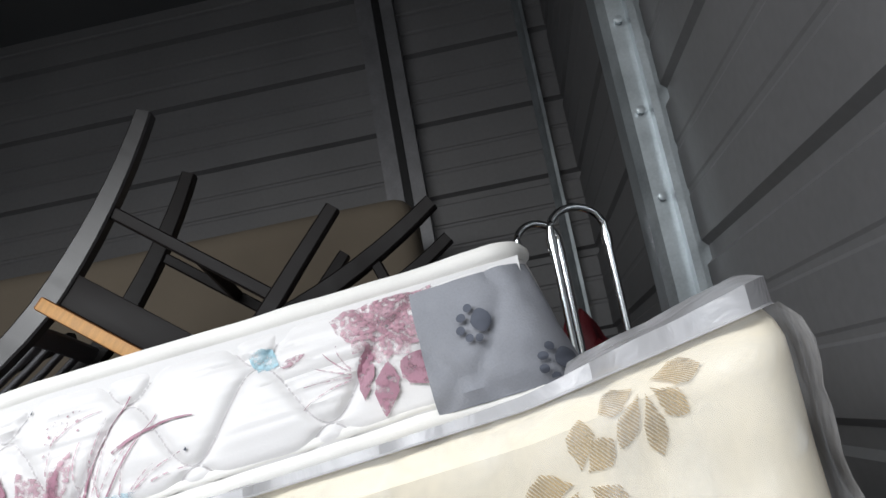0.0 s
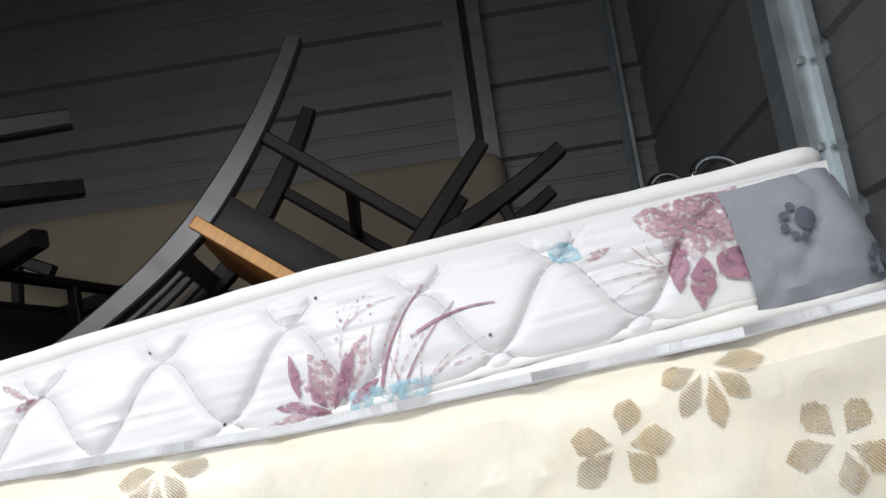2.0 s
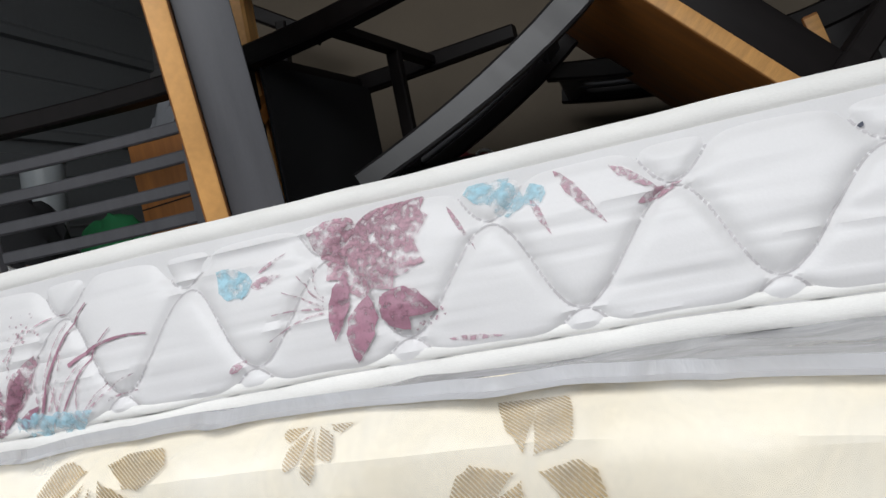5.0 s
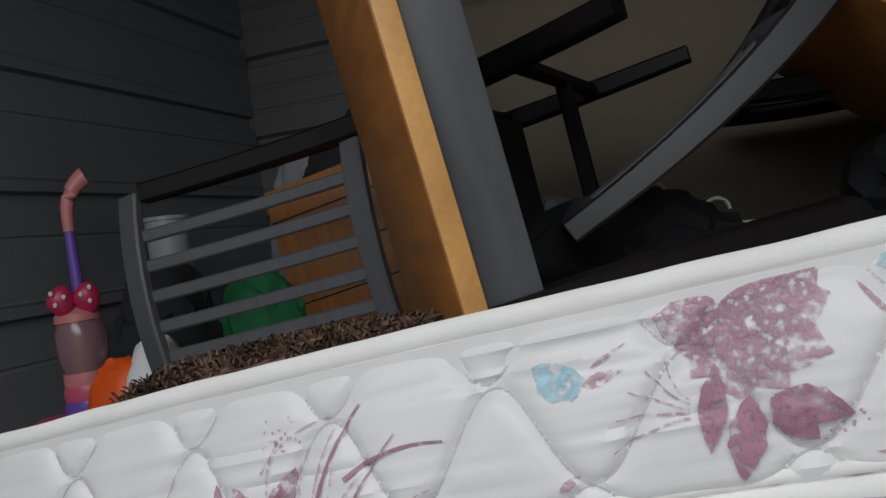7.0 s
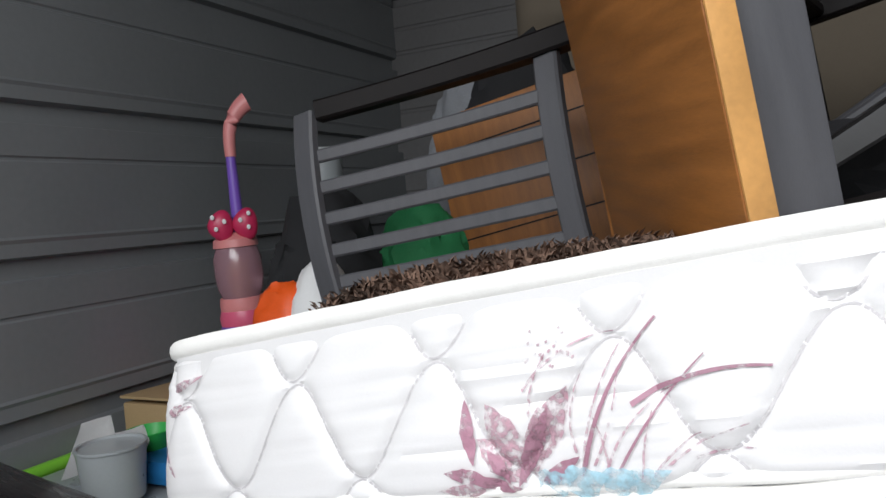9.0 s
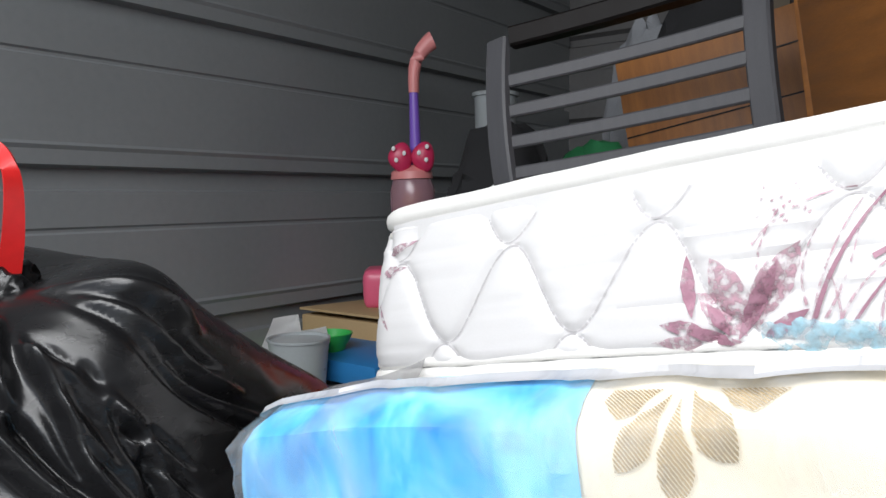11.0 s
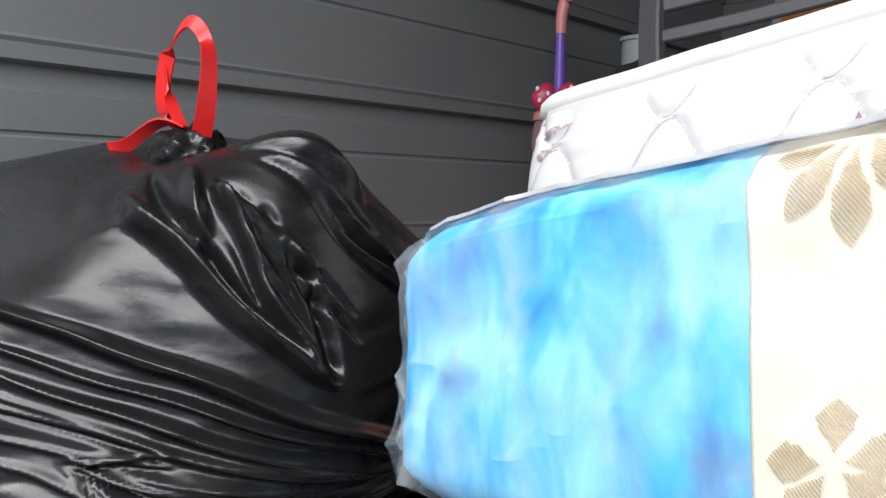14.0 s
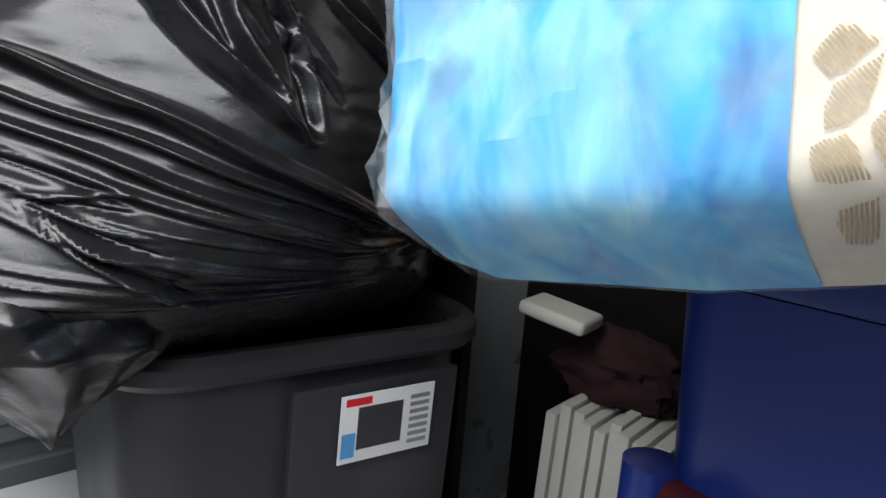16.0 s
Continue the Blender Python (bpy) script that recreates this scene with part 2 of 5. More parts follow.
M_BLUE = woven_blue("blue_woven_panel")
M_FILM = film_mat("clear_polythene_film", (0.72, 0.74, 0.76), 0.15, 16.0, 0.22, 0.9)
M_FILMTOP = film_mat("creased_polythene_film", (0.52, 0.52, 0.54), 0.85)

# ---- mesh helpers ----


def mesh_ob(name, bm, material, parent=None, label="", smooth=True):
    me = bpy.data.meshes.new(name)
    bm.normal_update()
    bm.to_mesh(me)
    bm.free()
    for m in (material if isinstance(material, (list, tuple)) else [material]):
        me.materials.append(m)
    if smooth:
        for p in me.polygons:
            p.use_smooth = True
        me.set_sharp_from_angle(angle=radians(40))
    ob = new(name, me)
    if parent is not None:
        ob.parent = parent
    if label:
        ob["label"] = label
    return ob


def part(name, bm, material, parent, label=""):
    return mesh_ob(name, bm, material, parent, label)


def thing(name, m, label, category, group="", kind=""):
    ob = new(name)
    ob.empty_display_size = 0.05
    ob.matrix_world = m
    return tagged(ob, label, category, group, kind)


def add_box(bm, lo, hi, bevel=0.0, m=None, seg=2):
    c = [(a + b) / 2 for a, b in zip(lo, hi)]
    s = [b - a for a, b in zip(lo, hi)]
    mx = Matrix.Translation(c) @ Matrix.Diagonal((*s, 1))
    if m is not None:
        mx = m @ mx
    r = bmesh.ops.create_cube(bm, size=1, matrix=mx)
    if bevel:
        vs = set(r["verts"])
        es = [e for e in bm.edges if e.verts[0] in vs and e.verts[1] in vs]
        bmesh.ops.bevel(bm, geom=es, offset=bevel, segments=seg, affect="EDGES", profile=0.6)
    return bm


def box(lo, hi, bevel=0.0, m=None, seg=2):
    return add_box(bmesh.new(), lo, hi, bevel, m, seg)


def sweep(points, ring, closed=False, caps=True, bm=None, side=None):
    """A cross-section ring (list of (a, b)) carried along a list of points. side: the ring's a axis."""
    bm = bm or bmesh.new()
    rows = []
    n = len(points)
    pts = [Vector(p) for p in points]
    for i, p in enumerate(pts):
        d = (pts[(i + 1) % n] - pts[i - 1]) if closed else (pts[min(i + 1, n - 1)] - pts[max(i - 1, 0)])
        d.normalize()
        ref = Vector(side) if side is not None else (Vector((0, 0, 1)) if abs(d.z) < 0.9 else Vector((0, 1, 0)))
        a = (ref - d * ref.dot(d)).normalized() if side is not None else d.cross(ref).normalized()
        b = d.cross(a).normalized()
        rg = ring(i / max(1, n - 1)) if callable(ring) else ring
        rows.append([bm.verts.new(p + a * u + b * v) for u, v in rg])
    k = len(rows[0])
    for i in range(n if closed else n - 1):
        r0, r1 = rows[i], rows[(i + 1) % n]
        for j in range(k):
            bm.faces.new((r0[j], r0[(j + 1) % k], r1[(j + 1) % k], r1[j]))
    if caps and not closed:
        bm.faces.new(rows[0][::-1])
        bm.faces.new(rows[-1])
    bmesh.ops.recalc_face_normals(bm, faces=bm.faces[:])
    return bm


def circle(r, k=10):
    return [(r * math.cos(2 * math.pi * i / k), r * math.sin(2 * math.pi * i / k)) for i in range(k)]


def rect(a, b, c=0.004):
    """A rounded rectangle ring of size a by b."""
    x, y = a / 2, b / 2
    return [(x - c, -y), (x, -y + c), (x, y - c), (x - c, y), (-x + c, y), (-x, y - c), (-x, -y + c), (-x + c, -y)]


def lathe(profile, k=24, m=None):
    """A turned shape from (radius, height) pairs."""
    bm = bmesh.new()
    rows = []
    for r, z in profile:
        rows.append([bm.verts.new((r * math.cos(2 * math.pi * i / k), r * math.sin(2 * math.pi * i / k), z)) for i in range(k)])
    for r0, r1 in zip(rows, rows[1:]):
        for j in range(k):
            bm.faces.new((r0[j], r0[(j + 1) % k], r1[(j + 1) % k], r1[j]))
    if profile[0][0] > 1e-4:
        bm.faces.new(rows[0][::-1])
    if profile[-1][0] > 1e-4:
        bm.faces.new(rows[-1])
    bmesh.ops.remove_doubles(bm, verts=bm.verts[:], dist=1e-5)
    bmesh.ops.recalc_face_normals(bm, faces=bm.faces[:])
    if m is not None:
        bm.transform(m)
    return bm


def lerp(table, x):
    """Linear look-up in rising (x, value) pairs."""
    if x <= table[0][0]:
        return table[0][1]
    for (x0, v0), (x1, v1) in zip(table, table[1:]):
        if x <= x1:
            return v0 + (v1 - v0) * (x - x0) / (x1 - x0)
    return table[-1][1]


def smooth_noise(x, y, z):
    return noise.noise(Vector((x, y, z)))


def lump(center, radii, seed, rough=0.25, freq=3.0, sub=4, squash=None):
    """A crumpled cloth-like heap."""
    bm = bmesh.new()
    bmesh.ops.create_icosphere(bm, subdivisions=sub, radius=1.0)
    for v in bm.verts:
        d = v.co.normalized()
        ridge = 1 - abs(noise.noise(d * freq + Vector((seed, 0, 0)))) * 2
        f = 1 + rough * (0.5 * ridge + 0.6 * noise.noise(d * freq * 0.6 + Vector((0, seed, 0))) + 0.25 * noise.noise(d * freq * 2.7 + Vector((0, 0, seed))))
        v.co = Vector((d.x * radii[0] * f, d.y * radii[1] * f, d.z * radii[2] * f))
        if squash is not None and v.co.z < squash:
            v.co.z = squash + (v.co.z - squash) * 0.1
    bm.transform(Matrix.Translation(center))
    return bm


# ---- the storage unit ----
XL, XR, YB, YF, ZC = -2.70, 0.38, 3.0, -0.85, 3.3
PITCH = 0.325


RIBS = {"wall_back": ((0.0, 0.0), (0.010, 0.026), (0.036, 0.026), (0.048, 0.0), (0.135, 0.0), (0.140, 0.004), (0.150, 0.004), (0.155, 0.0),
                      (0.228, 0.0), (0.233, 0.004), (0.243, 0.004), (0.248, 0.0)),
        "wall_left": ((0.0, 0.0), (0.004, 0.022), (0.044, 0.022), (0.050, 0.0), (0.078, 0.0), (0.086, -0.004), (0.092, 0.0), (0.245, 0.0), (0.249, 0.004), (0.254, 0.004), (0.258, 0.0))}
RIBS["wall_right"] = RIBS["wall_back"]


def ribbed(name, z0, z1, origin, along, outward, label, material, phase, deep=1.0):
    """A steel wall sheet of horizontal ribs: deep grooves at a pitch, fine creases between."""
    prof = []
    k = math.floor((z0 - phase) / PITCH)
    z = phase + k * PITCH
    while z < z1 + PITCH:
        for dz, d in RIBS[name]:
            if z0 <= z + dz <= z1:
                prof.append((z + dz, d * deep))
        z += PITCH
    prof = [(z0, 0.0)] + prof + [(z1, 0.0)]
    bm = bmesh.new()
    along, outward, origin = Vector(along), Vector(outward), Vector(origin)
    n = 8
    front, back = [], []
    for zz, d in prof:
        front.append([bm.verts.new(origin + along * (i / n) + outward * d + Vector((0, 0, zz))) for i in range(n + 1)])
        back.append([bm.verts.new(origin + along * (i / n) + outward * 0.06 + Vector((0, 0, zz))) for i in range(n + 1)])
    for g in (front, back):
        for r0, r1 in zip(g, g[1:]):
            for j in range(n):
                bm.faces.new((r0[j], r0[j + 1], r1[j + 1], r1[j]))
    for j in range(n):
        bm.faces.new((front[0][j], front[0][j + 1], back[0][j + 1], back[0][j]))
        bm.faces.new((front[-1][j], front[-1][j + 1], back[-1][j + 1], back[-1][j]))
    for a in range(len(prof) - 1):
        for j in (0, n):
            bm.faces.new((front[a][j], front[a + 1][j], back[a + 1][j], back[a][j]))
    bmesh.ops.recalc_face_normals(bm, faces=bm.faces[:])
    ob = mesh_ob(name, bm, material, None, "", False)
    return tagged(ob, label, "wall", "", "structure")


ribbed("wall_back", 0, ZC, (XL - 0.055, YB, 0), (XR - XL + 0.11, 0, 0), (0, 1, 0), "grey ribbed steel sheet back wall of the storage unit", M_WALL, 0.175)
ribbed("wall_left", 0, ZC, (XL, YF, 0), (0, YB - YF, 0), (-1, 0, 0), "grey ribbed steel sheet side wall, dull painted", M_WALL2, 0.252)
ribbed("wall_right", 0, ZC, (XR, YF, 0), (0, YB - YF, 0), (1, 0, 0), "blue-grey ribbed steel sheet side wall with steel post", M_WALL, 0.175, 0.45)
tagged(mesh_ob("floor", box((XL - 0.1, YF - 0.1, -0.1), (XR + 0.1, YB + 0.1, 0)), M_FLOOR, None, "", False), "bare grey concrete floor of the storage unit", "floor", "", "structure")
tagged(mesh_ob("ceiling", box((XL - 0.1, YF - 0.1, ZC), (XR + 0.1, YB + 0.1, ZC + 0.06)), M_CEIL, None, "", False), "dark grey steel roof sheet of the storage unit", "ceiling", "", "structure")
_f = bmesh.new()
add_box(_f, (XL - 0.06, YF - 0.08, 0), (XL + 0.25, YF, ZC))
add_box(_f, (XR - 0.25, YF - 0.08, 0), (XR + 0.06, YF, ZC))
add_box(_f, (XL + 0.25, YF - 0.08, 2.45), (XR - 0.25, YF, ZC))
tagged(mesh_ob("wall_front", _f, M_WALL, None, "", False), "steel front wall with the wide open door", "wall", "", "structure")
tagged(mesh_ob("ground", box((-60, -80, -0.25), (60, YF - 0.1, -0.02)), M_FLOOR, None, "", False), "pale concrete drive outside the open unit", "ground", "", "structure")


def channel(name, pts, base, z0, z1, label, material=M_GALV):
    """An upright folded-steel section from plan points, 3 mm thick in look."""
    bm = bmesh.new()
    lo = [bm.verts.new((base[0] + x, base[1] + y, z0)) for x, y in pts]
    hi = [bm.verts.new((base[0] + x, base[1] + y, z1)) for x, y in pts]
    k = len(pts)
    for i in range(k):
        bm.faces.new((lo[i], lo[(i + 1) % k], hi[(i + 1) % k], hi[i]))
    bm.faces.new(lo[::-1])
    bm.faces.new(hi)
    bmesh.ops.recalc_face_normals(bm, faces=bm.faces[:])
    ob = mesh_ob(name, bm, material, None, "", False)
    return tagged(ob, label, "steel post", "", "structure")


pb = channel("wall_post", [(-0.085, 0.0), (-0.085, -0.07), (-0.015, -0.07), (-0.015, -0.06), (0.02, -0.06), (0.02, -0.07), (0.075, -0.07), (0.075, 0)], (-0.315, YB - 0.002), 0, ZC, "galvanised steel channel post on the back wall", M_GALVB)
# near-black strip paints the shade in the gap between the channels
part("slot", box((-0.328, YB - 0.078, 0.02), (-0.297, YB - 0.064, ZC - 0.02)), M_SLOTSHADE, pb, "black strip for the shade in the slot between two channels")
channel("corner_trim", [(-0.025, 0), (-0.025, -0.012), (-0.006, -0.03), (0.0, -0.05), (0.014, -0.05), (0.014, 0)], (0.285, YB - 0.002), 0, ZC, "thin galvanised corner flange with bolts")
pr = channel("wall_post_right", [(0.0, 0.12), (-0.085, 0.12), (-0.10, 0.105), (-0.10, 0.02), (-0.085, 0.0), (-0.05, 0.0), (-0.05, -0.03), (-0.035, -0.03), (-0.035, 0.0), (0.0, 0.0)], (XR + 0.018, 1.50), 0, ZC, "bright galvanised steel post with bolt holes, side wall")
pr.name = "wall_post.001"
for z in (1.62, 1.80, 2.0, 2.2):
    part("bolt", lathe([(0.0, 0.012), (0.009, 0.010), (0.009, 0.0)], 8, pose(XR - 0.050, 1.498, z, 90, 0, 0)), M_GALV, pr)

# ---- upper mattress ----
UT = [(-1.86, 1.178), (-1.82, 1.188), (-1.54, 1.236), (-1.30, 1.273), (-1.10, 1.301), (-0.76, 1.351), (-0.50, 1.385), (-0.25, 1.406), (0.02, 1.430), (0.10, 1.434)]
UB = [(-1.86, 1.013), (-1.82, 1.022), (-1.54, 1.075), (-1.30, 1.117), (-1.10, 1.154), (-0.80, 1.199), (-0.50, 1.231), (-0.34, 1.253), (-0.10, 1.284), (0.10, 1.305)]
UX0, UX1, UD = -1.865, 0.060, 0.56


def up_y(x, v):
    """The front border's depth at x; v runs from 0 at its foot to 1 at its top."""
    y = 0.801 - 0.05 * (x + 0.1) + 0.022 * v
    for end, sgn in ((UX0, -1), (UX1, 1)):
        r = 0.055
        e = (x - (end - sgn * r)) * sgn
        if e > 0:
            y += r - math.sqrt(max(0.0, r * r - e * e))
    return y - 0.010 * math.sin(math.pi * min(1, max(0, v)))


WAVES = ((0.26, 0.45), (-0.26, -0.08), (-0.26, 0.99))
WAVE_X, WAVE_L = 0.5405, 0.1412


def quilt(x, v):
    """Height of the padding over the border: stitched wave lines pull it in."""
    d = 1.0
    for s, c in WAVES:
        ph = 2 * math.pi * (x + WAVE_X + 0.006 * smooth_noise(x * 4, s * 9, 0.5)) / WAVE_L
        w = c + s * math.cos(ph)
        slope = s * 2 * math.pi / WAVE_L * math.sin(ph) * 0.145
        d = min(d, abs(v - w) * 0.145 / math.sqrt(1 + slope * slope))
    pad = 1 - math.exp(-d / 0.0055)
    crease = smooth_noise(x * 3, v * 1.5, 3.0) * smooth_noise(x * 5 + 20 * v * 0.1, v * 22, 7.0) * 0.008
    # fine wrinkles that run along the slack middle of the border
    slack = math.exp(-((x + 0.74) / 0.20) ** 2) * math.exp(-((v - 0.42) / 0.22) ** 2)
    tug = slack * max(0.0, smooth_noise(x * 7, v * 3, 12.0) + 0.25) * max(0.0, smooth_noise(x * 3.5, v * 26 + 2.0 * x, 5.0)) * 0.016
    return 0.0085 * pad + crease - tug + 0.003 * smooth_noise(x * 9, v * 2, 1.0)


def up_point(x, v, lift=0.0):
    z = lerp(UB, x) + v * (lerp(UT, x) - lerp(UB, x))
    edge = min(1.0, min(v, 1 - v) * 9)
    lean = 0.034 * v * min(1.0, max(0.0, (x + 0.06) / 0.12))
    return Vector((x - lean, up_y(x, v) - quilt(x, v) * max(0, edge) - lift, z))


upper_mattress = thing("mattress", pose(-0.9, 1.1, 1.15), "white satin quilted mattress with mauve and blue printed flowers, piped edges", "mattress")
UPI = upper_mattress.matrix_world.inverted()


def mesh_grid(fn, us, vs):
    bm = bmesh.new()
    g = [[bm.verts.new(UPI @ fn(u, v)) for v in vs] for u in us]
    for a, b in zip(g, g[1:]):
        for j in range(len(vs) - 1):
            bm.faces.new((a[j], b[j], b[j + 1], a[j + 1]))
    return bm


_us = [UX0 + (UX1 - UX0) * i / 620 for i in range(621)]
part("border", mesh_grid(up_point, _us, [i / 44 for i in range(45)]), M_TICK, upper_mattress, "quilted white satin border with floral print")


# the rest of the mattress: ends, top, back and underside
_bm = bmesh.new()
_rows = []
for i in range(61):
    x = UX0 + 0.004 + (UX1 - 0.045 - UX0) * i / 60
    zt, zb = lerp(UT, x), lerp(UB, x)
    y0 = up_y(x, 0.5) + 0.012
    loop = [(y0, zb + 0.004), (y0, zt - 0.004)]
    for k in range(1, 9):
        loop.append((y0 + UD * k / 9, zt - 0.045 * k / 9 + 0.004 * math.sin(k * 1.3 + x * 9)))
    loop += [(y0 + UD, zt - 0.058), (y0 + UD, zb + 0.012)]
    for k in range(8, 0, -1):
        loop.append((y0 + UD * k / 9, zb))
    _rows.append([_bm.verts.new(UPI @ Vector((x, y, z))) for y, z in loop])
for a, b in zip(_rows, _rows[1:]):
    k = len(a)
    for j in range(k):
        _bm.faces.new((a[j], a[(j + 1) % k], b[(j + 1) % k], b[j]))
_bm.faces.new(_rows[0])
_bm.faces.new(_rows[-1][::-1])
bmesh.ops.recalc_face_normals(_bm, faces=_bm.faces[:])
part("body", _bm, M_TICK, upper_mattress)


def piping(v, r, drop, name):
    pts = []
    for i in range(181):
        x = UX0 + (UX1 - UX0) * i / 180
        z = lerp(UB, x) + v * (lerp(UT, x) - lerp(UB, x)) + drop
        pts.append(UPI @ Vector((x - 0.034 * v * min(1.0, max(0.0, (x + 0.06) / 0.12)), up_y(x, v) - 0.004 - 0.002 * smooth_noise(x * 12, v, 0), z + 0.0015 * smooth_noise(x * 16, 5, v))))
    part(name, sweep(pts, [(a * 0.8, b * 1.15) for a, b in circle(r, 10)]), M_TAPE, upper_mattress, "white woven edge tape")


piping(1.0, 0.0085, 0.004, "piping")
piping(1.0, 0.0045, -0.0125, "piping")
piping(0.0, 0.0075, -0.002, "piping")
piping(0.0, 0.004, 0.0125, "piping")


def decal(outline, lift=0.0016, surf=up_point, inv=None):
    """A printed patch on the border: an outline in (x, v), filled with a fan of rings so that it follows the padding."""
    inv = inv or UPI
    bm = bmesh.new()
    cx = sum(p[0] for p in outline) / len(outline)
    cv = sum(p[1] for p in outline) / len(outline)
    rows = []
    steps = 5
    for s in range(1, steps + 1):
        f = s / steps
        rows.append([bm.verts.new(inv @ surf(cx + (x - cx) * f, min(0.97, max(0.03, cv + (v - cv) * f)), lift)) for x, v in outline])
    c = bm.verts.new(inv @ surf(cx, min(0.97, max(0.03, cv)), lift))
    k = len(outline)
    for j in range(k):
        bm.faces.new((c, rows[0][j], rows[0][(j + 1) % k]))
    for a, b in zip(rows, rows[1:]):
        for j in range(k):
            bm.faces.new((a[j], b[j], b[(j + 1) % k], a[(j + 1) % k]))
    bmesh.ops.recalc_face_normals(bm, faces=bm.faces[:])
    return bm


HV = 0.145


def petal(x, v, ang, length, width, tip=1.6):
    """A leaf-shaped outline from (x, v) outwards; ang in degrees, 0 to the right, 90 up."""
    out = []
    n = 9
    ca, sa = math.cos(radians(ang)), math.sin(radians(ang))
    side = []
    for i in range(n + 1):
        t = i / n
        side.append((t * length, width * math.sin(math.pi * t ** (1 / tip)) * (1 + 0.10 * math.sin(t * 23 + ang))))
    for a, b in side + [(a, -b) for a, b in side[-2:0:-1]]:
        out.append((x + a * ca - b * sa, v + (a * sa + b * ca) / HV))
    return out


def stem(x, v, ang, length, bend, width=0.0016):
    """A thin curved frond."""
    left, right = [], []
    n = 10
    px, pv, a = x, v, radians(ang)
    for i in range(n + 1):
        w = width * (1 - 0.6 * i / n)
        left.append((px - w * math.sin(a), pv + w * math.cos(a) / HV))
        right.append((px + w * math.sin(a), pv - w * math.cos(a) / HV))
        px, pv = px + length / n * math.cos(a), pv + length / n * math.sin(a) / HV
        a += radians(bend) / n
    return left, right


def frond(parent, x, v, ang, length, bend, material, width=0.0016):
    left, right = stem(x, v, ang, length, bend, width)
    bm = bmesh.new()
    L = [bm.verts.new(UPI @ up_point(a, min(0.97, max(0.03, b)), 0.0022)) for a, b in left]
    R = [bm.verts.new(UPI @ up_point(a, min(0.97, max(0.03, b)), 0.0022)) for a, b in right]
    for i in range(len(L) - 1):
        bm.faces.new((L[i], R[i], R[i + 1], L[i + 1]))
    bmesh.ops.recalc_face_normals(bm, faces=bm.faces[:])
    part("printed_frond", bm, material, parent)


def dahlia(x, v):
    """The large hanging bloom: a faded fan above, dark petals below."""
    for i, (a, l, w) in enumerate(((160, 0.052, 0.017), (120, 0.040, 0.019), (85, 0.040, 0.020), (58, 0.062, 0.022), (36, 0.078, 0.023), (10, 0.064, 0.022), (-22, 0.064, 0.019), (-52, 0.052, 0.016), (-84, 0.046, 0.016), (188, 0.036, 0.014), (222, 0.036, 0.012))):
        part("printed_petal", decal(petal(x, v, a, l, w, 0.95), lift=0.0012 + 0.0002 * i), M_MAUVE2, upper_mattress)
    for i, (dx, dv, a, l, w) in enumerate(((-0.012, -0.14, -98, 0.054, 0.0092), (0.008, -0.29, -100, 0.054, 0.0122), (0.022, -0.30, -24, 0.050, 0.0115), (0.020, -0.31, -50, 0.040, 0.0115))):
        part("printed_petal", decal(petal(x + dx, v + dv, a, l, w, 1.15), lift=0.0036 + 0.0002 * i), M_MAUVE, upper_mattress, "deep mauve printed petal")
    for i in range(5):
        frond(upper_mattress, x - 0.030, v - 0.34 + 0.02 * i, 182 - 12 * i, 0.055 - 0.006 * i, 30 - 18 * i, M_MAUVE2, 0.0010)
    for i in range(22):
        part("printed_dot", decal(petal(x + 0.025 + 0.05 * random.random(), v - 0.55 + 0.12 * random.random(), 40, 0.0026, 0.0010)), M_MAUVE2, upper_mattress)


